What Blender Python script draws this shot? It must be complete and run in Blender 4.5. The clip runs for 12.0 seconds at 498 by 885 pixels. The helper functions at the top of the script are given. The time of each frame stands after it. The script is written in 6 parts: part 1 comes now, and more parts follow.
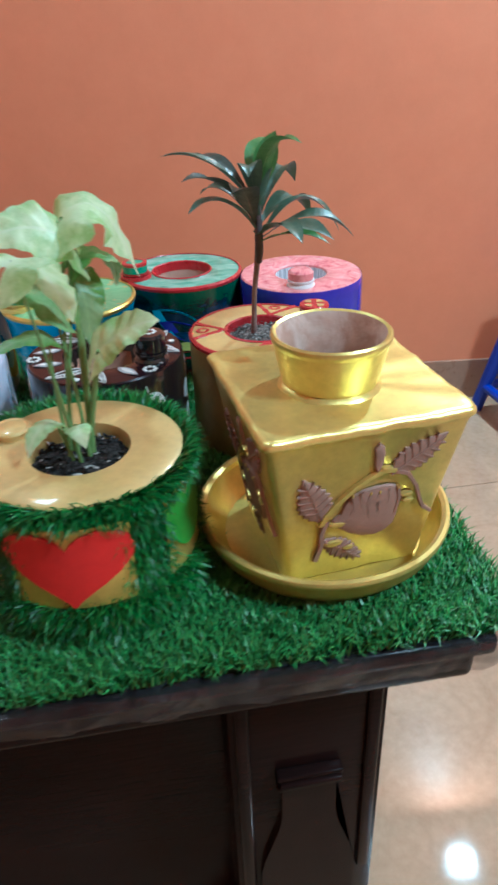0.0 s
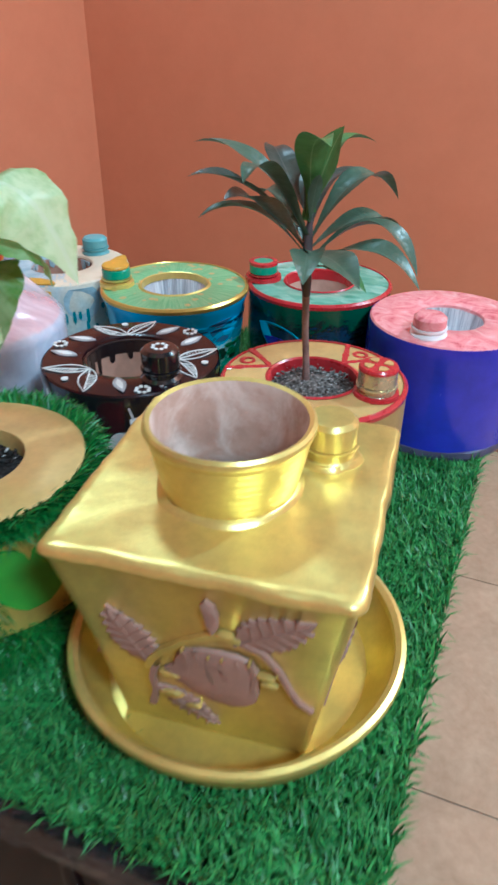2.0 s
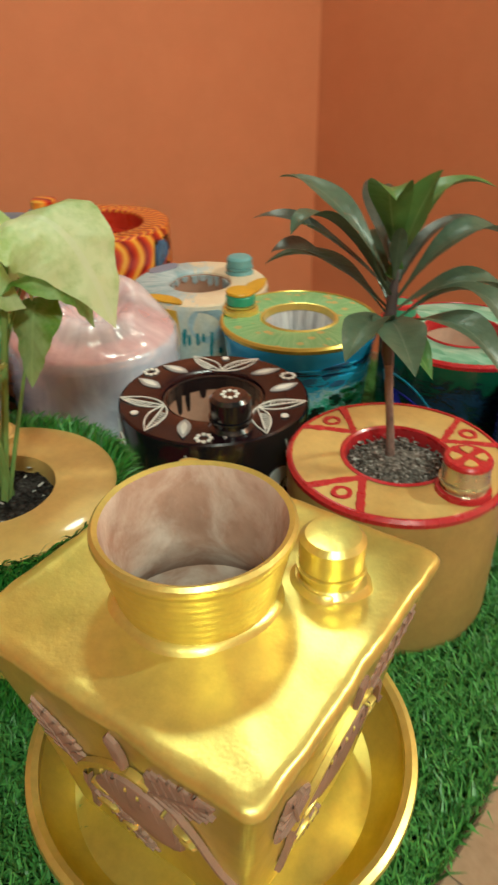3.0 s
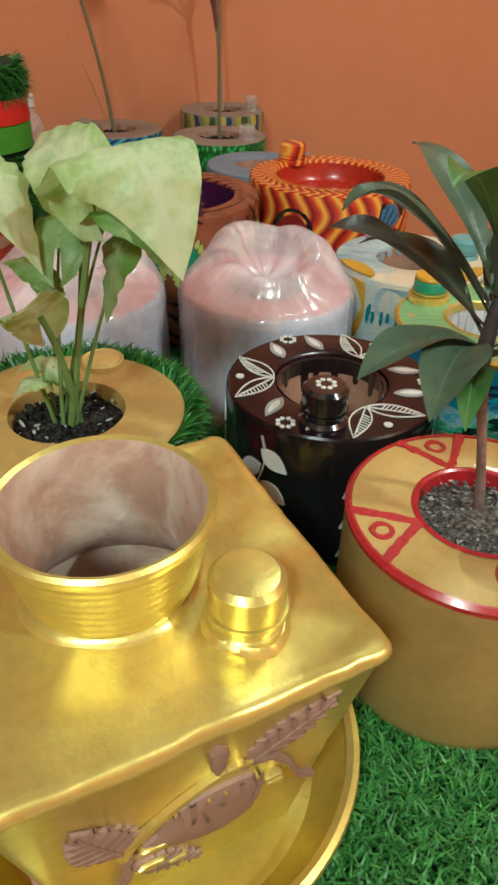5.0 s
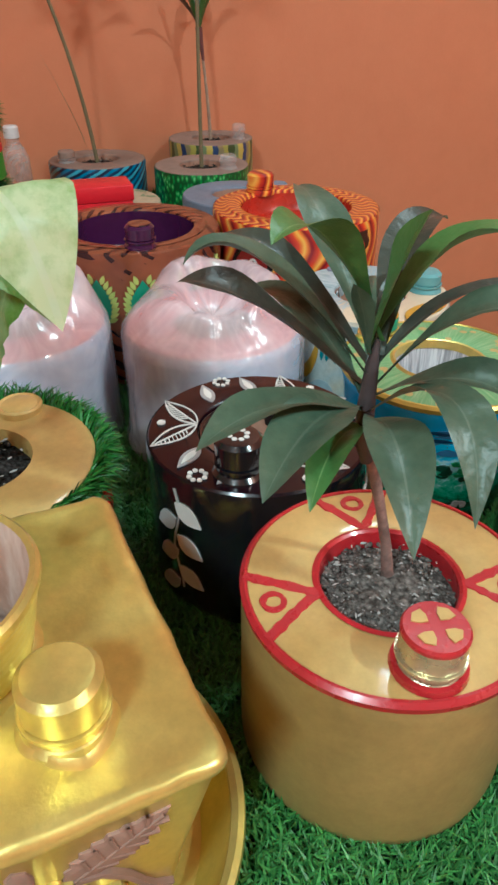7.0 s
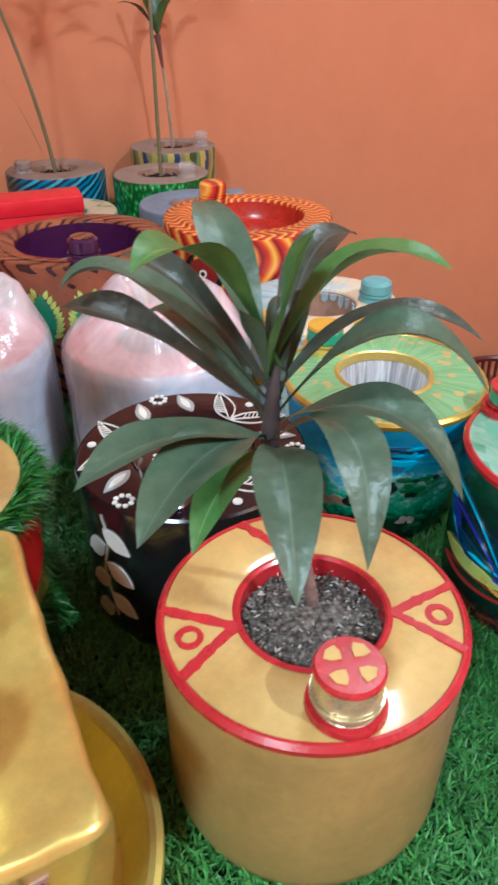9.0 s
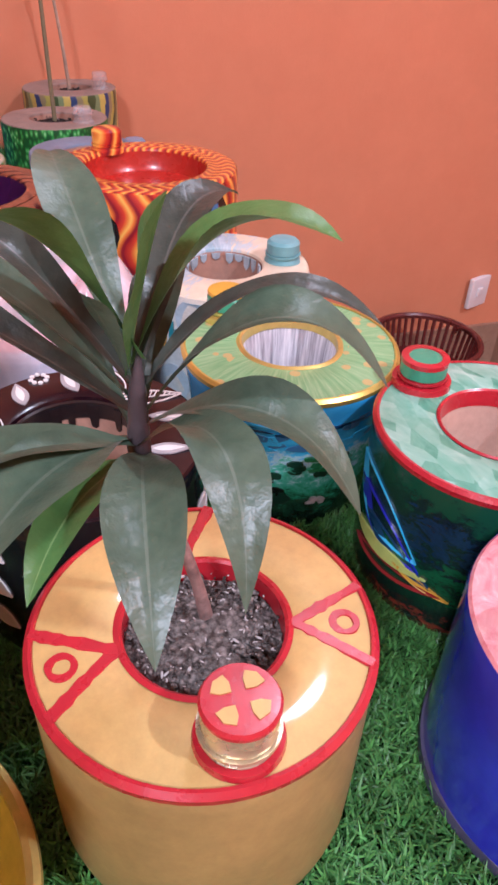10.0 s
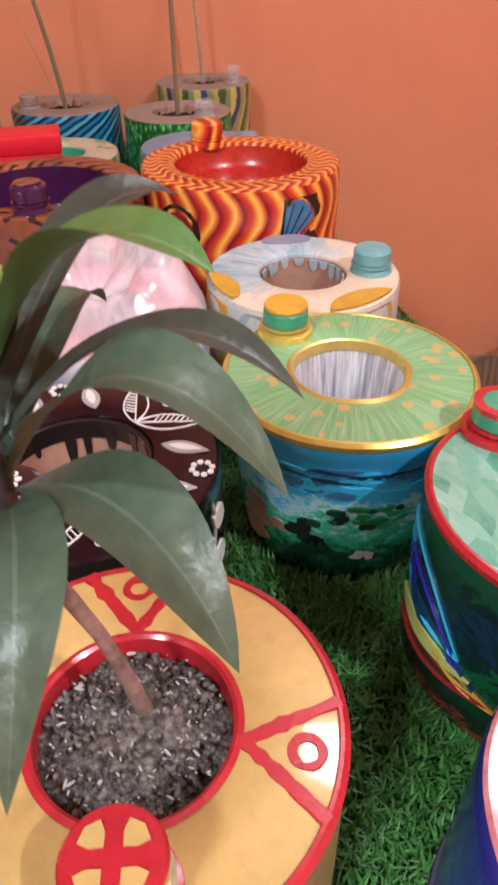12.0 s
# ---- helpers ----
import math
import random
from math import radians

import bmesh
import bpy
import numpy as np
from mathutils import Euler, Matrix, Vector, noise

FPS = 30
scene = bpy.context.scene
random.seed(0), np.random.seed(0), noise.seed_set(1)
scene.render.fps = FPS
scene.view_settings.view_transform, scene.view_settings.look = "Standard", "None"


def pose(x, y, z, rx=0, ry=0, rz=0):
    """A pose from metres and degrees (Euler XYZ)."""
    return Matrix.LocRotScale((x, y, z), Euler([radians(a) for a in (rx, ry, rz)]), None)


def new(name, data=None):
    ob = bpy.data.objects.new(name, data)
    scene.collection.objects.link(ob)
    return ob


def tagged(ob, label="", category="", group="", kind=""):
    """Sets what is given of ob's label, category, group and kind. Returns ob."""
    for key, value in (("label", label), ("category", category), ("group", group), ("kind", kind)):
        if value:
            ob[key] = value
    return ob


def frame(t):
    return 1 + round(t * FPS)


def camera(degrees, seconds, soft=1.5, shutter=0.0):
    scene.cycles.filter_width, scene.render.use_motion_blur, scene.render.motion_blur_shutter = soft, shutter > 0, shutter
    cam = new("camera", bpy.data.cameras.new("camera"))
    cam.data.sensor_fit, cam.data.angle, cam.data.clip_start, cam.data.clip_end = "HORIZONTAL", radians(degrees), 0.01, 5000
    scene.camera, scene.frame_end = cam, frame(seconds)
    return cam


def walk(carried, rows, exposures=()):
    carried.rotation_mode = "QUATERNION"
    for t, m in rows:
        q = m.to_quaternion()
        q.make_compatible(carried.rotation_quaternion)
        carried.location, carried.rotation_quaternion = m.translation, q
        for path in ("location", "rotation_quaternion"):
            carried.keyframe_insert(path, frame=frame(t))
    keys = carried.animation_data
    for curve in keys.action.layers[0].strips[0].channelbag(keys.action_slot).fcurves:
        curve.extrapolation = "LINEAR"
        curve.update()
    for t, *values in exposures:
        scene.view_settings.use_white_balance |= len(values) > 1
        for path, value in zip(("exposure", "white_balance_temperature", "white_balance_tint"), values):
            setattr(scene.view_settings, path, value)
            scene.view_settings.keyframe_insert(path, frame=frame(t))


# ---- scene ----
cam = camera(39.6, 12.0, 2.7, 0.5)
METRES, EYE, TILT, LEAN, TURN = 1.1, 1.21, -31.0, 2.0, -9.4
ROWS = [
    (0.0, 0.0, 0.0, 0.0, 0.0, 0.0, -0.0),
    (0.5, 0.0921, 0.0577, 0.0284, 6.54, -1.57, -4.07),
    (1.0, 0.174, 0.0718, 0.0461, 21.11, -3.62, -12.86),
    (1.5, 0.2309, 0.1105, 0.0717, 26.77, -5.13, -14.62),
    (2.0, 0.2369, 0.2061, 0.1138, 26.75, -5.75, -17.46),
    (2.5, 0.2356, 0.2771, 0.1464, 33.07, -8.8, -19.95),
    (3.0, 0.2697, 0.3192, 0.1927, 46.33, -12.71, -24.12),
    (3.5, 0.2725, 0.3569, 0.2106, 55.75, -17.75, -26.06),
    (5.5, 0.288, 0.47, 0.2717, 80.79, -31.92, -31.86),
    (6.0, 0.2787, 0.4778, 0.2796, 81.63, -31.53, -31.05),
    (6.5, 0.2736, 0.5091, 0.3005, 79.46, -29.99, -31.48),
    (7.0, 0.2619, 0.5239, 0.3056, 79.51, -30.25, -30.98),
    (9.0, 0.2484, 0.5586, 0.3264, 77.73, -28.99, -30.52),
    (9.5, 0.2237, 0.5749, 0.3384, 72.58, -27.22, -31.78),
    (10.0, 0.2059, 0.5915, 0.3311, 70.53, -28.88, -32.07),
    (10.5, 0.1885, 0.6068, 0.3371, 76.4, -32.1, -30.78),
    (11.0, 0.1681, 0.6276, 0.3536, 80.28, -32.98, -30.55),
    (11.5, 0.156, 0.6509, 0.3614, 82.4, -33.9, -30.67),
    (12.0, 0.152, 0.6731, 0.3556, 85.27, -36.72, -30.41),
]
walk(cam, [(t, pose(0, 0, EYE, TILT, LEAN, TURN) @ pose(METRES * x, METRES * y, METRES * z, 90 + pitch, roll, yaw)) for t, x, y, z, yaw, pitch, roll in ROWS],
     [(0.0, 0.32, 4150, -19), (1.0, 0.46, 4150, -16), (1.5, 0.44, 4250, -16), (2.3, 0.10, 4350, -15), (3.0, -0.06, 6300, -22), (6.0, -0.12, 5200, -21), (7.2, 0.08, 5000, -16), (9.0, 0.38, 4900, -10), (9.5, 0.46, 5000, 8), (11.0, 0.46, 5700, 28), (12.0, 0.37, 5600, 8)])


# ---------------------------------------------------------------- world and light
world = bpy.data.worlds.new("room_air")
scene.world = world
world.use_nodes = True
world.node_tree.nodes["Background"].inputs[0].default_value = (1.0, 0.9, 0.8, 1)
world.node_tree.nodes["Background"].inputs[1].default_value = 0.03
CEIL = 2.75


def lamp(name, x, y, size, watts, colour):
    data = bpy.data.lights.new(name, "AREA")
    data.shape, data.size, data.energy, data.color = "DISK", size, watts, colour
    ob = new(name, data)
    ob.matrix_world = pose(x, y, CEIL - 0.035)
    return ob


LAMPS = [("ceiling_lamp_light", 1.34, 1.86, 0.10, 38, (1.0, 0.97, 0.93)),
         ("ceiling_lamp_light", -0.66, 1.55, 0.30, 9, (1.0, 0.97, 0.93)),
         ("ceiling_lamp_light", 1.5, -0.50, 0.50, 61, (1.0, 0.97, 0.93))]
for row in LAMPS:
    lamp(*row)

# ---------------------------------------------------------------- materials


class Graph:
    """A short way to write node trees."""

    def __init__(self, name):
        self.mat = bpy.data.materials.new(name)
        self.mat.use_nodes = True
        self.tree = self.mat.node_tree
        self.bsdf = self.tree.nodes["Principled BSDF"]
        self.obj = self.node("ShaderNodeTexCoord").outputs["Object"]

    def node(self, kind):
        return self.tree.nodes.new(kind)

    def link(self, a, b):
        self.tree.links.new(a, b)

    def put(self, socket, value):
        if isinstance(value, (int, float)):
            socket.default_value = value
        elif isinstance(value, (tuple, list)):
            socket.default_value = (*value, 1.0)[:4] if len(socket.default_value) == 4 else value
        else:
            self.link(value, socket)

    def m(self, op, a, b=0.0, c=0.0):
        n = self.node("ShaderNodeMath")
        n.operation = op
        for i, v in enumerate((a, b, c)):
            self.put(n.inputs[i], v)
        return n.outputs[0]

    def xyz(self):
        n = self.node("ShaderNodeSeparateXYZ")
        self.link(self.obj, n.inputs[0])
        return n.outputs[0], n.outputs[1], n.outputs[2]

    def polar(self):
        x, y, z = self.xyz()
        r = self.m("SQRT", self.m("ADD", self.m("MULTIPLY", x, x), self.m("MULTIPLY", y, y)))
        return self.m("ARCTAN2", y, x), r, z

    def noise(self, scale, detail=3.0, rough=0.55, stretch=None, vector=None, distortion=0.0):
        n = self.node("ShaderNodeTexNoise")
        n.inputs["Scale"].default_value = scale
        n.inputs["Detail"].default_value = detail
        n.inputs["Roughness"].default_value = rough
        n.inputs["Distortion"].default_value = distortion
        v = vector or self.obj
        if stretch:
            q = self.node("ShaderNodeMapping")
            q.inputs["Scale"].default_value = stretch
            self.link(v, q.inputs[0])
            v = q.outputs[0]
        self.link(v, n.inputs["Vector"])
        return n.outputs["Fac"]

    def cells(self, scale, feature="F1", stretch=None, vector=None):
        n = self.node("ShaderNodeTexVoronoi")
        n.feature = feature
        n.inputs["Scale"].default_value = scale
        v = vector or self.obj
        if stretch:
            q = self.node("ShaderNodeMapping")
            q.inputs["Scale"].default_value = stretch
            self.link(v, q.inputs[0])
            v = q.outputs[0]
        self.link(v, n.inputs["Vector"])
        return n

    def vec(self, x, y, z):
        n = self.node("ShaderNodeCombineXYZ")
        for i, v in enumerate((x, y, z)):
            self.put(n.inputs[i], v)
        return n.outputs[0]

    def ramp(self, fac, stops, hard=False):
        n = self.node("ShaderNodeValToRGB")
        r = n.color_ramp
        if hard:
            r.interpolation = "CONSTANT"
        while len(r.elements) < len(stops):
            r.elements.new(0.5)
        for e, (p, c) in zip(r.elements, stops):
            e.position, e.color = p, (*c, 1.0)
        self.put(n.inputs[0], fac)
        return n.outputs[0]

    def mix(self, fac, a, b, blend="MIX"):
        n = self.node("ShaderNodeMix")
        n.data_type, n.blend_type = "RGBA", blend
        self.put(n.inputs[0], fac)
        self.put(n.inputs[6], a)
        self.put(n.inputs[7], b)
        return n.outputs[2]

    def bump(self, height, strength=0.2, distance=0.002):
        n = self.node("ShaderNodeBump")
        n.inputs["Strength"].default_value = strength
        n.inputs["Distance"].default_value = distance
        self.put(n.inputs["Height"], height)
        self.link(n.outputs[0], self.bsdf.inputs["Normal"])

    def done(self, colour, rough=0.5, metal=0.0, coat=0.0, spec=0.5):
        b = self.bsdf.inputs
        self.put(b["Base Color"], colour)
        self.put(b["Roughness"], rough)
        self.put(b["Metallic"], metal)
        b["Coat Weight"].default_value = coat
        b["Coat Roughness"].default_value = 0.08
        b["Specular IOR Level"].default_value = spec
        return self.mat


def worn(name, colour, rough=0.5, metal=0.0, scale=40.0, amount=0.25, bump=0.15, coat=0.0, spec=0.5, grit=300.0):
    """A paint or solid with broad blotches, fine grain and relief."""
    g = Graph(name)
    dark = tuple(c * (1 - amount) for c in colour)
    lite = tuple(min(1, c * (1 + amount * 0.6)) for c in colour)
    broad = g.ramp(g.noise(scale * 0.3, 2), [(0.3, dark), (0.7, lite)])
    fine = g.ramp(g.noise(scale * 2.2, 5, 0.65), [(0.3, dark), (0.7, lite)])
    g.bump(g.noise(grit, 3, 0.6), bump, 0.0008)
    r = g.m("ADD", g.m("MULTIPLY", g.noise(scale, 4), 0.25), rough - 0.12)
    return g.done(g.mix(0.45, broad, fine), r, metal, coat, spec)


def wall_paint():
    g = Graph("orange_wall_paint")
    c = g.mix(0.5, g.ramp(g.noise(1.3, 2), [(0.3, (0.635, 0.242, 0.121)), (0.7, (0.690, 0.268, 0.137))]),
              g.ramp(g.noise(9, 6, 0.7), [(0.3, (0.615, 0.231, 0.115)), (0.75, (0.710, 0.282, 0.145))]))
    g.bump(g.m("ADD", g.noise(160, 4, 0.6), g.m("MULTIPLY", g.noise(20, 3), 2.0)), 0.12, 0.0015)
    return g.done(c, 0.55, spec=0.35)


def floor_stone():
    g = Graph("polished_beige_floor")
    veins = g.ramp(g.noise(6, 6, 0.7, distortion=1.2), [(0.3, (0.34, 0.235, 0.145)), (0.7, (0.50, 0.36, 0.235))])
    fine = g.ramp(g.noise(60, 4), [(0.3, (0.32, 0.22, 0.135)), (0.7, (0.50, 0.37, 0.25))])
    g.bump(g.noise(14, 2), 0.03, 0.002)
    return g.done(g.mix(0.3, veins, fine), g.m("ADD", g.m("MULTIPLY", g.noise(10, 4), 0.05), 0.012), spec=0.6)


def gold_paint(name, colour, metal=0.75, rough=0.36, bump=0.25, coat=0.15):
    g = Graph(name)
    d = tuple(c * 0.75 for c in colour)
    l = tuple(min(1, c * 1.12) for c in colour)
    c = g.mix(0.4, g.ramp(g.noise(11, 3), [(0.3, d), (0.65, l)]), g.ramp(g.noise(120, 4, 0.7), [(0.3, d), (0.7, l)]))
    g.bump(g.m("ADD", g.noise(55, 4, 0.6), g.m("MULTIPLY", g.noise(420, 2), 0.3)), bump, 0.0016)
    return g.done(c, g.m("ADD", g.m("MULTIPLY", g.noise(25, 4), 0.22), rough - 0.1), metal, coat)


def dark_wood():
    g = Graph("dark_varnished_wood")
    grain = g.noise(9, 6, 0.65, (2.0, 26.0, 26.0), distortion=0.6)
    c = g.mix(0.4, g.ramp(grain, [(0.3, (0.005, 0.003, 0.003)), (0.7, (0.022, 0.009, 0.008))]),
              g.ramp(g.noise(3, 3), [(0.3, (0.005, 0.003, 0.003)), (0.7, (0.015, 0.008, 0.007))]))
    g.bump(grain, 0.08, 0.001)
    return g.done(c, 0.18, spec=0.09)


def blade(name, dark, lite, rough=0.42):
    g = Graph(name)
    rnd = g.node("ShaderNodeNewGeometry").outputs["Random Per Island"]
    c = g.mix(0.35, g.ramp(rnd, [(0.0, dark), (0.8, lite), (1.0, tuple(x * 1.5 for x in lite))]),
              g.ramp(g.noise(14, 3), [(0.3, dark), (0.7, lite)]))
    m = g.done(c, rough, spec=0.4)
    g.bsdf.inputs["Subsurface Weight"].default_value = 0.0
    return m


def leaf_mat(name, dark, lite, vein, rough=0.32, ribs=0.18, mottled=0.0, pale=(0.5, 0.62, 0.4), through_light=0.12):
    """Leaf: UV x across, y along, a pale midrib and side veins."""
    g = Graph(name)
    uv = g.node("ShaderNodeUVMap").outputs[0]
    s = g.node("ShaderNodeSeparateXYZ")
    g.link(uv, s.inputs[0])
    across = g.m("ABSOLUTE", g.m("SUBTRACT", s.outputs[0], 0.5))
    rib = g.m("LESS_THAN", across, 0.022)
    side = g.m("SINE", g.m("MULTIPLY", g.m("SUBTRACT", s.outputs[1], g.m("MULTIPLY", across, 0.55)), 75.0))
    c = g.mix(0.45, g.ramp(g.noise(26, 4), [(0.3, dark), (0.7, lite)]), g.ramp(g.noise(150, 4), [(0.3, dark), (0.75, lite)]))
    if mottled:
        patch = g.ramp(g.m("ADD", g.noise(38, 5, 0.7), g.m("MULTIPLY", across, -0.55)), [(0.22, (0, 0, 0)), (0.50, (1, 1, 1))])
        c = g.mix(g.m("MULTIPLY", patch, mottled), c, pale)
    c = g.mix(g.m("MULTIPLY", g.m("GREATER_THAN", side, 0.86), ribs), c, vein)
    c = g.mix(g.m("MULTIPLY", rib, 0.55), c, vein)
    g.bump(g.m("ADD", g.m("MULTIPLY", side, ribs * 3.0), g.m("MULTIPLY", g.noise(70, 4), 3.0)), 0.25 if rough < 0.4 else 0.16, 0.0020)
    m = g.done(c, rough, spec=0.5)
    glow = g.node("ShaderNodeBsdfTranslucent")
    g.put(glow.inputs[0], c)
    mixer = g.node("ShaderNodeMixShader")
    mixer.inputs[0].default_value = through_light
    g.link(g.bsdf.outputs[0], mixer.inputs[1])
    g.link(glow.outputs[0], mixer.inputs[2])
    g.link(mixer.outputs[0], g.tree.nodes["Material Output"].inputs[0])
    return m


def soil_mat(name, dark, lite):
    g = Graph(name)
    v = g.cells(260)
    c = g.mix(0.5, g.ramp(v.outputs["Distance"], [(0.1, lite), (0.6, dark)]), g.ramp(g.noise(190, 5, 0.75), [(0.42, dark), (0.66, lite)]))
    g.bump(g.noise(200, 5, 0.8), 0.9, 0.004)
    return g.done(c, 0.95, spec=0.1)


def limed_clay():
    """Bare clay with a cloudy white bloom."""
    g = Graph("clay_with_white_bloom")
    clay = g.ramp(g.noise(40, 4), [(0.3, (0.36, 0.21, 0.15)), (0.7, (0.50, 0.32, 0.24))])
    bloom = g.ramp(g.noise(26, 5, 0.6, distortion=0.6), [(0.42, (0, 0, 0)), (0.66, (1, 1, 1))])
    g.bump(g.noise(240, 3, 0.6), 0.4, 0.0008)
    return g.done(g.mix(g.m("MULTIPLY", bloom, 0.75), clay, (0.74, 0.62, 0.54)), 0.85)


GOLD = gold_paint("bright_gold_paint", (0.80, 0.67, 0.20), 0.70, 0.33, 0.22, 0.0)
GOLD_DARK = gold_paint("gold_paint_on_clay", (0.72, 0.57, 0.13), 0.66, 0.31, 0.16, 0.0)
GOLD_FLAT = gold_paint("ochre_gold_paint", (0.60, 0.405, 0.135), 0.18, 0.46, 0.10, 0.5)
# gold planter's side: darker and more metallic than its ochre top
GOLD_SIDE = gold_paint("darker_gold_side", (0.44, 0.32, 0.11), 0.35, 0.5, 0.12)
RELIEF = worn("mauve_brown_clay", (0.33, 0.205, 0.155), 0.7, bump=0.4)
CLAY = worn("bare_terracotta", (0.40, 0.22, 0.15), 0.85, bump=0.5)
CLAY_PALE = worn("pale_dry_clay", (0.55, 0.36, 0.27), 0.85, bump=0.4)
LIMED = limed_clay()
RED = worn("glossy_red_paint", (0.44, 0.018, 0.028), 0.28, coat=0.3, bump=0.15, grit=160)
RED_FELT = worn("red_heart_felt", (0.62, 0.012, 0.010), 0.75, amount=0.15)
GREEN_FELT = worn("green_heart_felt", (0.08, 0.30, 0.02), 0.7, amount=0.2)
WOOD = dark_wood()
WALL = wall_paint()
CEILING = worn("white_ceiling_paint", (0.78, 0.75, 0.70), 0.8, scale=3, amount=0.06)
FLOOR = floor_stone()
SKIRT = worn("brown_skirting_tile", (0.34, 0.21, 0.14), 0.3, scale=20)
JOINT = worn("floor_joint", (0.36, 0.27, 0.20), 0.7)
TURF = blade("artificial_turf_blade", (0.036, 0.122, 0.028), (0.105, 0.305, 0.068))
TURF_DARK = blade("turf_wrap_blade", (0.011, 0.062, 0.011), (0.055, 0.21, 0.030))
BACKING = worn("turf_backing", (0.012, 0.035, 0.014), 0.9)
SOIL_DARK = soil_mat("dark_potting_soil", (0.010, 0.008, 0.008), (0.10, 0.09, 0.085))
SOIL_GREY = soil_mat("grey_dry_soil", (0.055, 0.044, 0.038), (0.38, 0.34, 0.31))
BLACK = worn("black_lacquer", (0.010, 0.009, 0.011), 0.16, coat=0.8, amount=0.3)
MAROON = worn("dark_maroon_lacquer", (0.012, 0.003, 0.006), 0.22, coat=0.3, amount=0.3, spec=0.3)
WHITE_INK = worn("white_paint_line", (0.72, 0.70, 0.66), 0.5, amount=0.12)
GREY_INK = worn("grey_paint_line", (0.36, 0.34, 0.34), 0.5, amount=0.2)


def streaked_silver():
    g = Graph("silver_grey_streaked_inside")
    a, r, z = g.polar()
    n = g.noise(1.0, 4, 0.7, vector=g.vec(g.m("MULTIPLY", a, 9.0), g.m("MULTIPLY", z, 12.0), 0.0))
    c = g.ramp(n, [(0.30, (0.22, 0.22, 0.25)), (0.48, (0.58, 0.58, 0.62)), (0.62, (0.86, 0.86, 0.88))])
    g.bump(n, 0.3, 0.002)
    return g.done(c, 0.3, 0.2)


SILVER = streaked_silver()


def wavy(name, on_top):
    g = Graph(name)
    a, r, z = g.polar()
    if on_top:
        ph = g.m("ADD", g.m("MULTIPLY", a, 44 / 6.2832), g.m("MULTIPLY", g.m("SINE", g.m("MULTIPLY", r, 230.0)), 0.46))
    else:
        ph = g.m("ADD", g.m("MULTIPLY", a, 28 / 6.2832), g.m("MULTIPLY", g.m("SINE", g.m("MULTIPLY", z, 70.0)), 0.42))
    ph = g.m("ADD", ph, g.m("MULTIPLY", g.noise(24, 2), 0.35))
    f = g.m("FRACT", ph)
    c = g.ramp(f, [(0.0, (0.34, 0.010, 0.012)), (0.26, (0.58, 0.050, 0.018)), (0.40, (0.74, 0.22, 0.028)), (0.56, (0.85, 0.52, 0.09)),
                   (0.70, (0.74, 0.20, 0.025)), (0.88, (0.24, 0.008, 0.018))])
    g.bump(g.noise(120, 3), 0.1, 0.001)
    return g.done(c, 0.28, coat=0.4)


def marble_green():
    g = Graph("green_brushed_top")
    v = g.cells(46, "F1", (1.0, 2.4, 1.0))
    c = g.ramp(g.m("ADD", g.m("MULTIPLY", g.noise(34, 3, 0.6, (1, 2.2, 1), distortion=1.0), 0.6), g.m("MULTIPLY", v.outputs["Color"], 0.45)),
               [(0.25, (0.05, 0.24, 0.15)), (0.5, (0.16, 0.38, 0.27)), (0.72, (0.30, 0.50, 0.40)), (0.9, (0.52, 0.66, 0.58))])
    g.bump(v.outputs["Distance"], 0.2, 0.002)
    return g.done(c, 0.3, coat=0.3)


def marble_pink():
    g = Graph("pink_marbled_top")
    n = g.noise(40, 4, 0.6, distortion=1.6)
    c = g.ramp(n, [(0.28, (0.42, 0.04, 0.07)), (0.42, (0.68, 0.22, 0.24)), (0.6, (0.76, 0.34, 0.34)), (0.78, (0.82, 0.56, 0.53))])
    g.bump(n, 0.25, 0.003)
    return g.done(c, 0.25, coat=0.4)


def pink_wrap():
    g = Graph("pink_painted_top")
    c = g.ramp(g.noise(30, 4), [(0.3, (0.60, 0.21, 0.22)), (0.7, (0.74, 0.33, 0.33))])
    return g.done(c, 0.4)


def radial_green():
    g = Graph("radial_green_brush_strokes")
    a, r, z = g.polar()
    n = g.noise(1.0, 3, 0.7, vector=g.vec(g.m("MULTIPLY", a, 26.0), g.m("MULTIPLY", r, 22.0), 0.0))
    c = g.ramp(n, [(0.28, (0.115, 0.33, 0.125)), (0.5, (0.215, 0.42, 0.19)), (0.75, (0.36, 0.525, 0.28))])
    v = g.cells(62)
    dots = g.m("MULTIPLY", g.m("LESS_THAN", v.outputs["Distance"], 0.28), g.m("GREATER_THAN", g.noise(14, 2), 0.42))
    c = g.mix(g.m("MULTIPLY", dots, 0.7), c, (0.62, 0.36, 0.12))
    g.bump(n, 0.2, 0.001)
    return g.done(c, 0.38)


